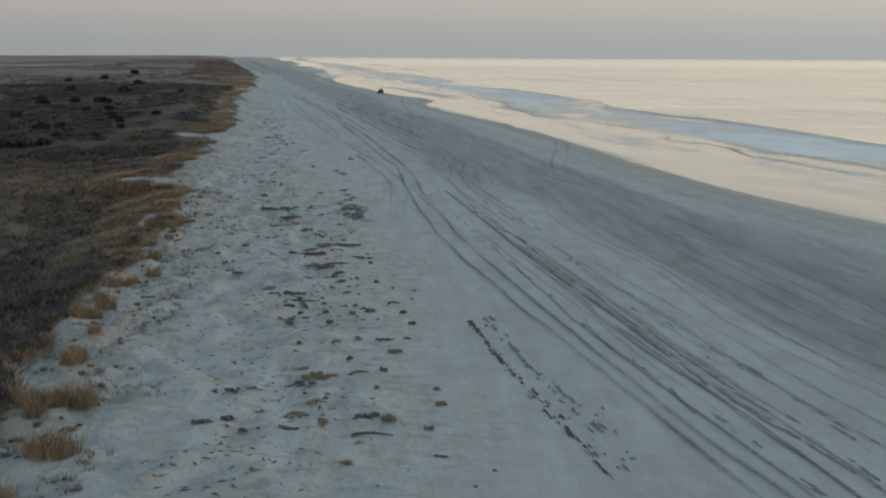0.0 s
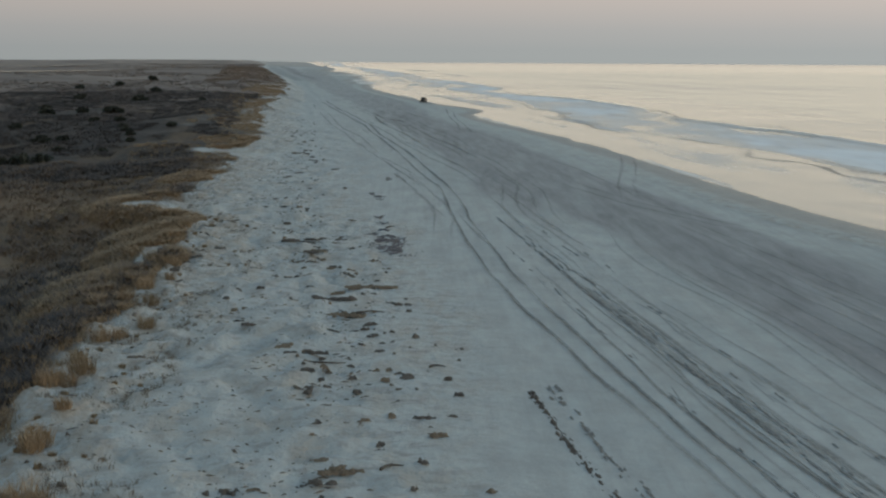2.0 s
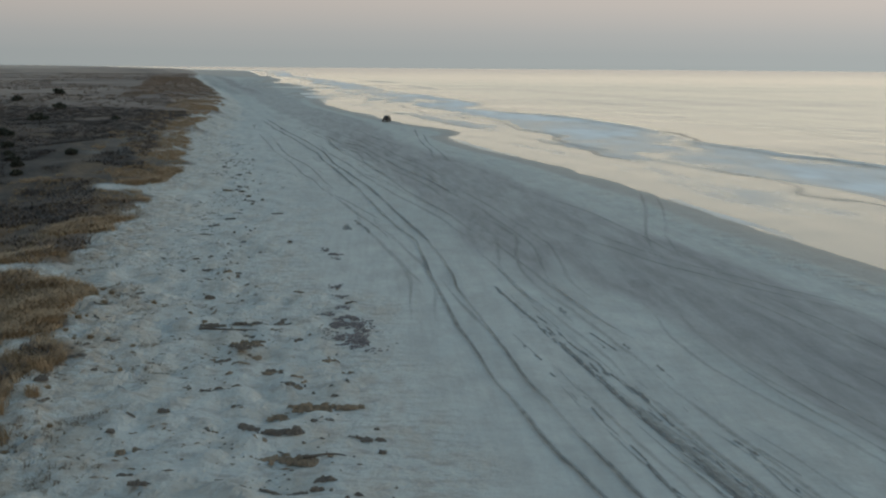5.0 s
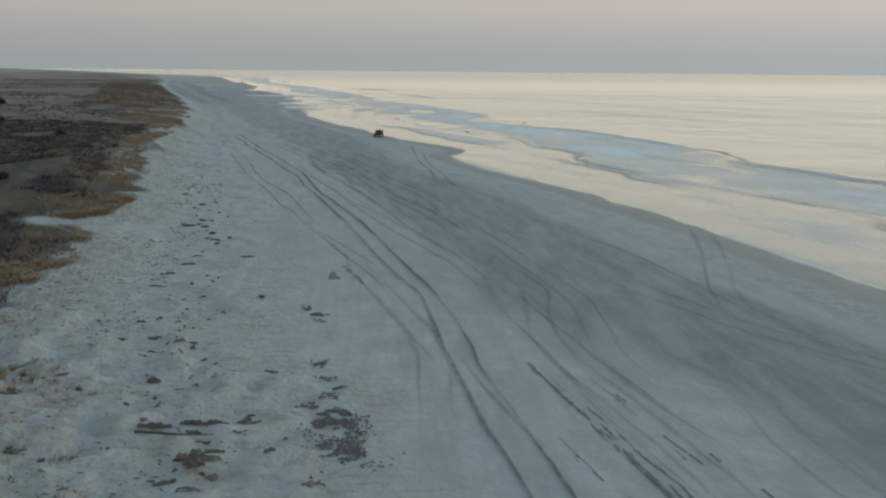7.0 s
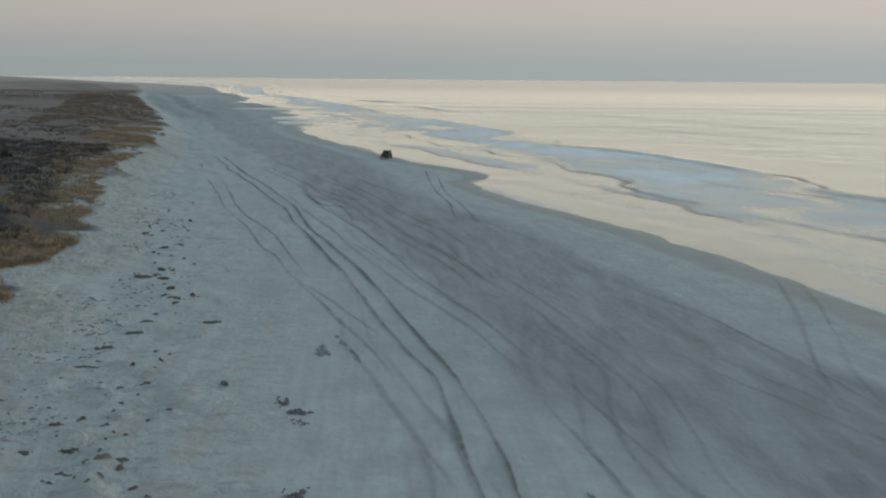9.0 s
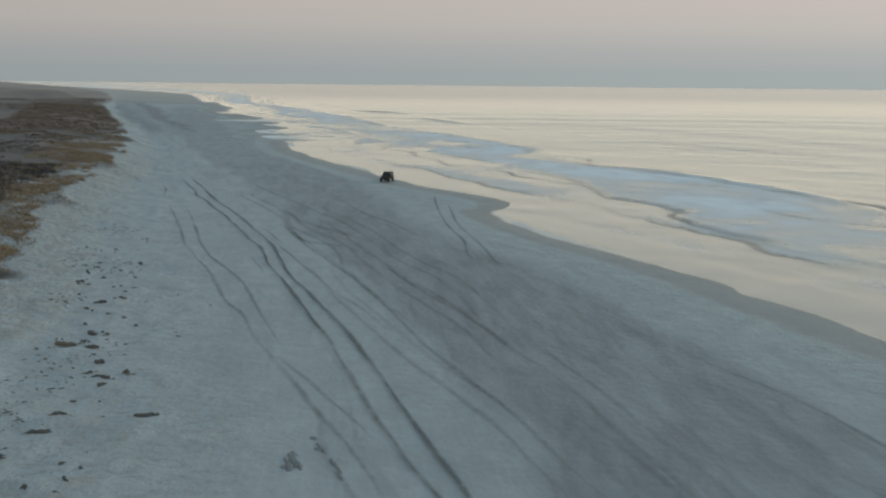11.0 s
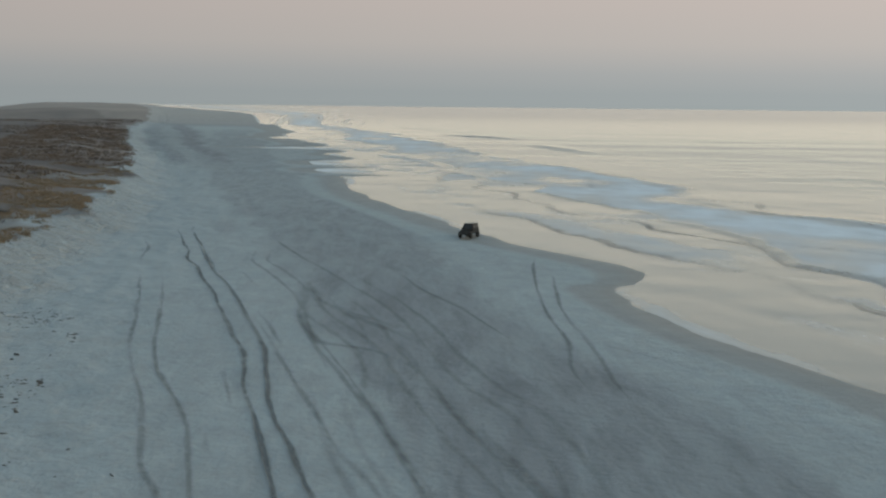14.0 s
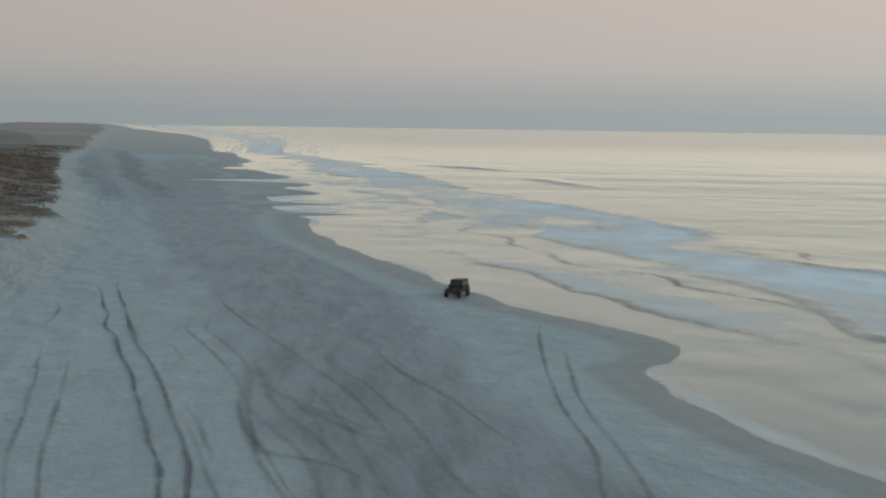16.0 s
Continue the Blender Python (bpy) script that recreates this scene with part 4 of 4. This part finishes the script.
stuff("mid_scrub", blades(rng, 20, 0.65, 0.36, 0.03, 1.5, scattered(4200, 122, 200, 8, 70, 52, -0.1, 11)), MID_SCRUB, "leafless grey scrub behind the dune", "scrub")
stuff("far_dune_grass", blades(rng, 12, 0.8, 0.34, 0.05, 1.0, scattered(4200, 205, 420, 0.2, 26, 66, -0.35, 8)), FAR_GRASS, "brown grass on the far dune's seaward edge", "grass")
stuff("far_scrub", blades(rng, 10, 2.4, 0.3, 0.3, 2.0, scattered(5000, 145, 700, 5, 150, 53, 0.0, 25)), FAR_SCRUB, "distant scrub on the flat hinterland, paled for haze", "scrub")


def grass_tuft(x, y, size, mat, seed):
    r = np.random.default_rng(seed)
    v, f = blades(r, int(70 + 110 * size), 0.36 * size, 0.56 * size, 0.011, 0.6, [(0, 0, 0)])
    ob = mesh_object("grass_tuft", v, f, mat, flat=True)
    ob.matrix_world = stand(x, y, -0.03, seed * 57)
    return tagged(ob, "dry orange-brown tuft of beach grass on the sandy dune slope", "grass tuft", "tufts on the dune slope")


TUFTS = [(-9.6, 29.0, 1.8), (-10.0, 28.5, 1.4), (-10.4, 33.2, 1.6), (-9.9, 32.8, 1.2), (-10.8, 32.9, 1.4), (-11.8, 33.3, 1.3), (-11.4, 32.1, 1.1), (-11.9, 38.2, 1.4),
         (-11.7, 37.2, 1.1), (-12.5, 44.4, 1.4), (-12.9, 43.7, 1.2), (-13.3, 43.1, 1.3), (-12.2, 51.6, 1.1), (-12.8, 49.9, 1.0), (-13.5, 49.4, 1.2), (-13.0, 55.1, 1.1),
         (-13.8, 56.9, 1.3), (-14.0, 62.1, 1.4), (-15.3, 62.7, 1.3), (-13.3, 59.3, 0.8), (-11.8, 40.3, 0.8), (-13.3, 46.3, 1.0), (-10.3, 26.1, 1.3), (-9.1, 24.1, 1.1)]
r_tuft = random.Random(8)
for i in range(70):
    y = r_tuft.uniform(26, 74)
    x = float(edge_x(y)) + 0.2 + abs(r_tuft.gauss(0, 1.5))
    TUFTS.append((x, y, r_tuft.uniform(0.16, 0.42)))
for i, (x, y, s) in enumerate(TUFTS):
    grass_tuft(x, y, s, TAN_GRASS if i < 24 and i % 3 else PALE_GRASS, 300 + i)


def shrub(x, y, size, seed):
    """A low evergreen: short forked trunk under a ragged crown of small sprays."""
    r = np.random.default_rng(seed)
    thing = tagged(new("evergreen_shrub"), "low dark evergreen shrub standing in leafless scrub", "shrub", "evergreen shrubs in the hinterland")
    bm = bmesh.new()
    for a in range(3):
        lean = Matrix.Rotation(0.5 * (a > 0), 4, "X") if a < 2 else Matrix.Rotation(-0.5, 4, "Y")
        bmesh.ops.create_cone(bm, cap_ends=True, segments=7, radius1=0.09 * size, radius2=0.03 * size, depth=1.1 * size,
                              matrix=lean @ Matrix.Translation((0, 0, 0.45 * size)))
    part("trunk", bm, BARK, thing)
    n = 420
    u = r.normal(size=(n, 3))
    u /= np.linalg.norm(u, axis=1)[:, None]
    lobes = np.array([(0, 0, 0.9, 0.75), (0.55, 0.1, 0.7, 0.55), (-0.5, 0.2, 0.75, 0.55), (0.1, -0.5, 0.65, 0.5), (-0.1, 0.5, 1.15, 0.45)])
    pick = lobes[r.integers(0, 5, n)]
    c = (pick[:, :3] + u * (pick[:, 3] * r.uniform(0.55, 1.1, n))[:, None]) * size * [1.3, 1.2, 0.72] * r.uniform(0.8, 1.15)
    side = r.normal(size=(n, 3)) * 0.11 * size
    tip = u * 0.16 * size + r.normal(size=(n, 3)) * 0.09 * size
    verts = np.stack([c - side, c + side, c + tip * 1.4, c - tip], 1).reshape(-1, 3)
    i = np.arange(n) * 4
    faces = np.concatenate([np.stack([i, i + 1, i + 2], 1), np.stack([i, i + 3, i + 1], 1)]).tolist()
    mesh_object("crown", verts, faces, CEDAR, thing, flat=True)
    thing.matrix_world = stand(x, y, -0.08, seed * 71 % 360)
    return thing


SHRUBS = [(x, y, 0.72 * s) for x, y, s in [(-43.6, 99.0, 1.3), (-41.5, 99.6, 1.1), (-45.7, 98.6, 1.2), (-59.2, 129.5, 1.5), (-48.8, 129.7, 1.3), (-47.0, 129.0, 1.0), (-52.4, 149.8, 1.5), (-43.0, 120.4, 1.0), (-46.3, 107.3, 1.1),
          (-44.1, 108.0, 0.9), (-82.5, 184.0, 1.6), (-73.8, 189.0, 1.5), (-72.3, 209.0, 1.7), (-53.4, 129.7, 1.2), (-35.7, 108.0, 0.8), (-54.9, 115.3, 1.1), (-63.8, 136.7, 1.4), (-40.4, 116.0, 0.9),
          (-38.7, 113.5, 0.9), (-37.1, 111.0, 0.8), (-50.6, 103.5, 1.0), (-42.3, 104.0, 0.7), (-36.5, 103.0, 0.6), (-33.9, 117.0, 0.8), (-47.5, 122.0, 0.9), (-67.0, 154.0, 1.4), (-56.6, 169.0, 1.3), (-41.0, 154.0, 1.0)]]
for i, (x, y, s) in enumerate(SHRUBS):
    shrub(x, y, s, 400 + i)


# ---- wrack and driftwood ----
def ragged_heap(long, wide, seed, cell, holes, whole, drawn=0.5):
    """A low ragged mat: the cells of a fine grid that noise leaves standing inside an oval, thinning to the sand at the rim."""
    nx, ny = int(long * 1.3 / cell) + 3, int(wide * 1.3 / cell) + 3
    u, v = np.meshgrid((np.arange(nx) - nx / 2 + 0.5) * cell, (np.arange(ny) - ny / 2 + 0.5) * cell)
    field = 1.0 - (u / long * 1.7) ** 2 - (v / wide * 1.7) ** 2 + 0.85 * lattice(seed, u * drawn + 40, v * 1.2 + 40, 0.3) + 1.0 * lattice(seed + 1, u * (0.1 + 0.9 * drawn) + 40, v * 1.2 + 40, 0.095) - holes
    keep = field > 0.25
    if whole:
        start = np.unravel_index(np.argmax(field), field.shape)
        seen, edge = {start}, [start]
        while edge:
            a, b = edge.pop()
            for c in ((a + 1, b), (a - 1, b), (a, b + 1), (a, b - 1)):
                if c not in seen and 0 <= c[0] < ny and 0 <= c[1] < nx and keep[c]:
                    seen.add(c)
                    edge.append(c)
        keep = np.zeros_like(keep)
        keep[tuple(np.array(sorted(seen)).T)] = True
    verts, faces, index = [], [], {}

    def corner(a, b):
        if (a, b) not in index:
            index[a, b] = len(verts)
            full = all(0 <= a + p < ny and 0 <= b + q < nx and keep[a + p, b + q] for p in (-1, 0) for q in (-1, 0))
            x, y = (b - nx / 2) * cell, (a - ny / 2) * cell
            jig = cell * 0.45 * np.array([math.sin(a * 7.3 + b * 3.1 + seed), math.sin(a * 2.7 + b * 9.1 + seed)])
            up = (0.03 + 0.09 * abs(math.sin(a * 1.7 + b * 2.9 + seed)) ** 2) if full else -0.015
            verts.append((x + jig[0], y + jig[1], up))
        return index[a, b]

    for a, b in zip(*np.nonzero(keep)):
        faces.append((corner(a, b), corner(a, b + 1), corner(a + 1, b + 1), corner(a + 1, b)))
    return verts, faces


def wrack_clump(x, y, long, wide, turn, mat, seed, label):
    """A low heap of dried weed: a few ragged mats lying about one another."""
    r = random.Random(seed)
    thing = tagged(new("wrack_clump"), label, "seaweed", "wrack on the beach")
    for k in range(2 + int(3 * long + 2 * wide)):
        u, w = (0, 0) if k == 0 else (r.gauss(0, 0.34) * long, r.gauss(0, 0.3) * wide)
        size = r.uniform(0.5, 0.75) if k == 0 else r.uniform(0.2, 0.5)
        v, f = ragged_heap(max(long * size * 1.2, 0.26), max(wide * size * 0.75, 0.17), seed * 7 + k, 0.04, 0.2, True, 0.5)
        mat_ob = mesh_object("weed_mat", v, f, mat, thing, flat=True)
        mat_ob.matrix_local = pose(u, w, 0.004 * k, 0, 0, r.gauss(0, 22))
    thing.matrix_world = stand(x, y, 0.02, turn)
    return thing


DARK, STRAW = "dark clump of dried seaweed lying on pale sand", "brown straw-like wrack heap lying on pale sand"
# x, y, length, width, and whether it is straw
BY_THE_DUNE = [(-4.3, 45.0, 0.73, 0.3, 0), (-3.8, 44.4, 0.4, 0.25, 0), (-1.8, 45.4, 0.42, 0.4, 1), (-1.5, 44.2, 0.41, 0.45, 1), (0.8, 44.6, 0.34, 0.25, 0), (-2.4, 43.2, 0.36, 0.2, 0), (-9.6, 55.4, 0.4, 0.4, 0), (-8.4, 54.3, 0.48, 0.7, 1),
        (-7.7, 51.2, 0.9, 0.25, 0), (-2.7, 51.2, 0.57, 0.25, 0), (-8.4, 57.8, 0.47, 0.35, 0), (-13.5, 61.3, 0.5, 0.9, 0), (-6.8, 86.4, 0.42, 0.45, 0), (-4.4, 66.1, 0.42, 0.3, 0), (-6.9, 66.3, 0.96, 0.9, 1), (-9.4, 73.6, 0.37, 0.35, 0)]
UP_THE_BEACH = [(-9.6, 73.6, 0.43, 0.6, 0), (-6.6, 65.2, 1.13, 1.2, 0), (-5.1, 62.6, 0.72, 0.4, 0), (-4.4, 60.6, 0.96, 0.5, 0), (-3.4, 58.8, 2.0, 1.3, 1), (-4.4, 58.1, 0.8, 0.8, 1), (-3.9, 55.5, 1.0, 0.8, 0), (-3.6, 53.7, 1.0, 1.6, 1),
        (-0.8, 54.3, 0.27, 0.5, 0), (-0.4, 50.1, 0.2, 0.3, 0), (-4.6, 47.7, 1.2, 0.5, 0), (-2.7, 44.6, 0.3, 0.25, 0), (-4.2, 43.4, 0.54, 0.3, 0), (1.1, 42.9, 0.36, 0.3, 0), (-3.5, 39.9, 0.6, 0.35, 0), (-1.1, 40.6, 0.34, 0.3, 1)]
LOW_HEAPS = [(0.5, 38.9, 0.44, 0.35, 1), (-1.4, 38.2, 0.2, 0.2, 0), (-2.8, 34.8, 0.72, 0.3, 0), (-2.4, 35.8, 1.0, 1.1, 1), (-0.4, 34.7, 0.4, 0.3, 0), (-0.1, 36.7, 0.46, 0.2, 0), (-0.4, 31.7, 0.66, 0.7, 0), (0.1, 31.4, 0.43, 0.6, 1),
        (-2.0, 31.0, 0.3, 0.6, 1), (1.8, 34.5, 0.3, 0.4, 1), (1.8, 33.0, 0.3, 0.4, 1), (1.4, 30.8, 0.43, 0.35, 1), (-5.8, 31.2, 0.55, 0.4, 0), (-5.1, 31.6, 0.48, 0.3, 0), (-4.2, 30.5, 0.53, 0.3, 0), (-5.4, 34.3, 0.6, 0.2, 0)]
FAR_SCRAPS = [(-8.4, 68.5, 1.2, 0.3, 0), (-6.4, 68.8, 0.53, 0.3, 0), (-8.8, 78.0, 0.25, 0.3, 0), (-13.5, 106.2, 0.5, 1.2, 0), (-12.0, 101.4, 0.5, 0.7, 0), (-10.6, 100.4, 0.38, 0.9, 0), (-7.3, 69.0, 0.83, 0.35, 0),
        (-14.5, 112.0, 0.58, 0.6, 0), (-14.4, 104.5, 1.0, 0.8, 1), (-12.9, 104.0, 0.6, 0.45, 0), (-16.8, 116.8, 0.38, 0.6, 0)]
for i, (x, y, a, b, kind) in enumerate(UP_THE_BEACH + LOW_HEAPS + BY_THE_DUNE + FAR_SCRAPS):
    wrack_clump(x, y, a, b, 12 * math.sin(i * 2.3), WEED_TAN if kind else WEED, 500 + i, STRAW if kind else DARK)
LINE = [(3.7, 43.2), (3.91, 42), (4.15, 40), (4.42, 38.1), (4.75, 36.1), (5.07, 34.2), (5.4, 32.4), (5.74, 30.8), (6.05, 29), (6.3, 27)]


def streak(name, points, spread, count, longest, wide, mat, seed, label, category, up=0.5):
    """Thin ragged dashes strewn along a line on the sand."""
    r = random.Random(seed)
    p = spline(points, 0.5)
    run = np.gradient(p, axis=0)
    verts, faces = [], []
    for i in range(count):
        k = r.randrange(len(p))
        long = longest * (0.15 + 0.85 * r.random() ** 2)
        v, f = ragged_heap(long, wide * (0.6 + 0.9 * r.random()), seed + 3 * i, 0.04, 0.0, False, 0.06)
        if not f:
            continue
        a = math.atan2(run[k, 1], run[k, 0]) + r.gauss(0, 0.06)
        side = r.gauss(0, spread) * (0.6 + 0.4 * math.sin(k * 0.21 + seed))
        x, y = p[k, 0] + side * run[k, 1] / np.hypot(*run[k]), p[k, 1] - side * run[k, 0] / np.hypot(*run[k])
        v = np.array(v)
        px, py = x + v[:, 0] * math.cos(a) - v[:, 1] * math.sin(a), y + v[:, 0] * math.sin(a) + v[:, 1] * math.cos(a)
        faces += [tuple(q + len(verts) for q in face) for face in f]
        verts += np.column_stack([px, py, land(px, py) + 0.012 + v[:, 2] * up]).tolist()
    return stuff(name, (verts, faces), mat, label, category)


def wrack_scraps(name, mat, count, belt, spread, y0, y1, power, seed, label):
    """Small ragged scraps lying across the beach along a belt."""
    r = random.Random(seed)
    verts, faces = [], []
    for i in range(count):
        y = y0 + (y1 - y0) * r.random() ** power
        x = float(knots(y, *belt)) + r.gauss(0, spread)
        long = 0.1 + 0.42 * r.random() ** 3
        v, f = ragged_heap(long * 1.5, long * r.uniform(0.35, 0.8) + 0.05, seed + 5 * i, 0.042, 0.25, False, 0.6)
        if not f:
            continue
        a, v = radians(r.gauss(0, 25)), np.array(v)
        px, py = x + v[:, 0] * math.cos(a) - v[:, 1] * math.sin(a), y + v[:, 0] * math.sin(a) + v[:, 1] * math.cos(a)
        faces += [tuple(q + len(verts) for q in face) for face in f]
        verts += np.column_stack([px, py, land(px, py) + 0.015 + v[:, 2] * 0.6]).tolist()
    return stuff(name, (verts, faces), mat, label, "seaweed")


BELT = ((26, -2.2), (36, -3.0), (54, -4.4), (66, -6.5), (73, -8.8), (88, -10.8), (100, -12), (110, -13.8), (125, -16.5), (140, -20))
FOOT = ((26, -9.6), (38, -11.4), (45, -12.1), (52, -12.6), (60, -13), (68, -13.6), (74, -14.2))
wrack_scraps("wrack_scraps", WEED, 90, BELT, 1.7, 26, 80, 1.0, 2000, "dark scraps of dried seaweed strewn along the wrack line")
wrack_scraps("wrack_scraps", WEED_TAN, 100, BELT, 1.9, 26, 80, 1.0, 4000, "brown straw-like scraps strewn along the wrack line")
wrack_scraps("wrack_scraps", WEED, 110, BELT, 1.2, 78, 128, 1.0, 6000, "dark scraps of dried seaweed at the foot of the dune")
wrack_scraps("wrack_scraps", WEED, 60, FOOT, 0.8, 26, 74, 1.0, 8000, "dark scraps of weed and twigs on the sandy dune slope")
wrack_scraps("wrack_scraps", WEED, 45, ((26, 1.5), (45, 0), (70, -3.5)), 1.3, 26, 66, 1.0, 9000, "sparse dark scraps of seaweed on flat sand")


BROKEN = "broken ragged line of dark wrack beside the tyre tracks"
streak("wrack_line", LINE[:5], 0.16, 90, 0.6, 0.055, WEED, 590, BROKEN, "seaweed")
streak("wrack_line", LINE, 0.11, 120, 0.8, 0.045, WEED, 600, BROKEN, "seaweed")
streak("wrack_line", [(x + 0.8, y + 0.5) for x, y in LINE], 0.35, 130, 1.0, 0.045, CHURNED, 700, BROKEN, "seaweed")
CHURN = "ragged streak of churned dark sand along a vehicle lane"
LANE = [(5.4, 76), (6.4, 70), (7.28, 64.1), (8.0, 59), (8.71, 53.9), (9.6, 48.3), (10.38, 43.3), (11.2, 37.8), (11.9, 33.4), (13.2, 27.7)]
streak("churned_sand", LANE, 0.13, 170, 3.4, 0.05, CHURNED, 820, CHURN, "sand", 0.3)
tyre_track([(x - 0.12, y) for x, y in LANE[1:]], 0.85, 0.15, 0.5, 1180, "dark pair of tyre ruts beside churned sand", SOFT)
for k, (dx, wide) in enumerate(((0.15, 0.5), (0.95, 0.3), (-1.15, 0.22), (2.3, 0.26))):
    tyre_track([(x + dx, y) for x, y in LANE[2:]], 0, wide, 0.12, 3400 + 40 * k, "broad dark smear of wheel-worn sand", SOFT if k < 2 else PRESSED)
streak("churned_sand", [(x + 0.7, y - 1) for x, y in LANE], 0.3, 80, 3.4, 0.035, CHURNED, 900, CHURN, "sand", 0.3)
streak("churned_sand", [(x - 1.2, y - 3) for x, y in LANE[1:]], 0.3, 50, 3.2, 0.035, CHURNED, 960, CHURN, "sand", 0.3)
streak("churned_sand", [(x + 2.2, y - 2) for x, y in LANE], 0.6, 60, 3.6, 0.03, CHURNED, 1040, CHURN, "sand", 0.3)
streak("churned_sand", [(-3.0, 90.4), (-3.1, 91.2), (-3.3, 92.2)], 0.12, 16, 0.9, 0.16, CHURNED, 1120, CHURN, "sand", 0.5)
streak("churned_sand", [(-1.3, 89.2), (-1.5, 90), (-2.2, 92.2), (-2.6, 93.2)], 0.1, 8, 0.8, 0.16, CHURNED, 1130, CHURN, "sand", 0.5)


def driftwood(x, y, long, turn, seed):
    thing = tagged(new("driftwood"), "weathered dark stick of driftwood lying on sand", "driftwood", "driftwood on the beach")
    bm = bmesh.new()
    ring = []
    for i in range(9):
        t = i / 8
        c = Vector(((t - 0.5) * long, 0.08 * long * math.sin(t * 5 + seed), 0.06 + 0.05 * math.sin(t * 3.1)))
        r = 0.05 * (1.1 - 0.75 * t)
        ring.append([bm.verts.new(c + Vector((0, r * math.cos(a), r * math.sin(a)))) for a in [k * math.pi / 4 for k in range(8)]])
    for a, b in zip(ring, ring[1:]):
        for k in range(8):
            bm.faces.new((a[k], a[(k + 1) % 8], b[(k + 1) % 8], b[k]))
    bm.faces.new(ring[0][::-1])
    bm.faces.new(ring[-1])
    part("stem", bm, DRIFT, thing)
    bm = bmesh.new()
    bmesh.ops.create_cone(bm, cap_ends=True, segments=6, radius1=0.03, radius2=0.01, depth=0.35 * long,
                          matrix=Matrix.Translation((0.05 * long, 0.12 * long, 0.12)) @ Matrix.Rotation(1.1, 4, "X"))
    part("branch", bm, DRIFT, thing)
    thing.matrix_world = stand(x, y, -0.01, turn)
    return thing


for i, (x, y, s, turn) in enumerate([(-0.4, 30.1, 1.3, 3), (-4.1, 46.4, 2.0, 8), (-7.6, 67.2, 2.6, -8), (-2.3, 72.9, 0.7, 35), (-2.6, 53.7, 1.3, 4), (-12.9, 88.2, 1.4, 12), (-1.0, 36.3, 0.8, 40), (0.4, 46.1, 0.6, 10)]):
    driftwood(x, y, s, turn, i)


def shell_patch(x, y, rx, ry, turn, count, seed):
    """Flat chips of grit lying close together on the sand."""
    r = np.random.default_rng(seed)
    a, q = r.uniform(0, 2 * np.pi, count), np.sqrt(r.uniform(0, 1, count)) * (0.8 + 0.3 * np.sin(3 * r.uniform(0, 2 * np.pi, count)))
    c, s = math.cos(radians(turn)), math.sin(radians(turn))
    px, py = np.cos(a) * q * rx, np.sin(a) * q * ry
    gx2, gy2 = x + px * c - py * s, y + px * s + py * c
    keep = lattice(seed, gx2, gy2, 0.9) + 0.7 * lattice(seed + 1, gx2, gy2, 0.3) > 0.12
    gx2, gy2 = gx2[keep], gy2[keep]
    m = len(gx2)
    base = np.stack([gx2, gy2, land(gx2, gy2) + 0.02], 1)
    size, spin = r.uniform(0.02, 0.065, m), r.uniform(0, 2 * np.pi, m)
    corner = [base + np.stack([np.cos(spin + k * 2.1) * size * 1.4, np.sin(spin + k * 2.1) * size, np.full(m, 0.0)], 1) for k in range(3)]
    verts = np.stack([*corner, base + [0, 0, 0.05]], 1).reshape(-1, 3)
    i = np.arange(m) * 4
    faces = np.concatenate([np.stack([i, i + 1, i + 3], 1), np.stack([i + 1, i + 2, i + 3], 1), np.stack([i + 2, i, i + 3], 1)]).tolist()
    return tagged(mesh_object("shell_grit", verts, faces, SHELLS, flat=True, lay=True), "mottled purple-grey patch of shell grit on pale sand", "shell grit", "grit patches", "stuff")


shell_patch(-2.5, 69.6, 1.3, 2.8, 8, 1500, 71)
shell_patch(-1.9, 66.8, 1.6, 1.8, 0, 800, 74)
shell_patch(-3.05, 75.2, 0.6, 1.5, 10, 480, 72)
shell_patch(-3.75, 83.5, 0.6, 1.7, 14, 480, 73)


def litter(count, y0, y1, d0, d1, seed, thin=0.7):
    """Scraps of weed and twigs strewn over the backshore."""
    r = np.random.default_rng(seed)
    y = r.uniform(y0, y1, count)
    x = edge_x(y) + d0 + (d1 - d0) * r.uniform(0, 1, count)
    keep = lattice(seed, x, y, 4.5) + 0.5 * lattice(seed + 1, x, y, 1.5) > 0.05 + thin * (y - 24) / 100
    x, y = x[keep], y[keep]
    m = len(x)
    base = np.stack([x, y, land(x, y) + 0.015], 1)
    a, s = r.uniform(-1.0, 1.0, m), 0.03 + 0.2 * r.uniform(0, 1, m) ** 3
    run = np.stack([np.cos(a) * s, np.sin(a) * s, np.zeros(m)], 1)
    side = np.stack([-np.sin(a) * s * 0.2, np.cos(a) * s * 0.2, np.zeros(m)], 1)
    verts = np.stack([base - run, base + side, base + run, base - side, base + [0, 0, 0.04]], 1).reshape(-1, 3)
    i = np.arange(m) * 5
    faces = np.concatenate([np.stack([i + k, i + (k + 1) % 4, i + 4], 1) for k in range(4)]).tolist()
    return verts, faces


stuff("wrack_litter", litter(2000, 24, 118, 1.5, 12, 81), WEED, "scattered scraps of dark weed and twigs on the upper beach", "beach litter")
stuff("wrack_litter", litter(1500, 84, 138, 3.0, 8.5, 88, 0.2), WEED, "scattered scraps of dark weed along the foot of the dune", "beach litter")
stuff("straw_litter", litter(2600, 24, 112, 0.3, 11, 85), WEED_TAN, "scattered brown straw on the upper beach", "beach litter")
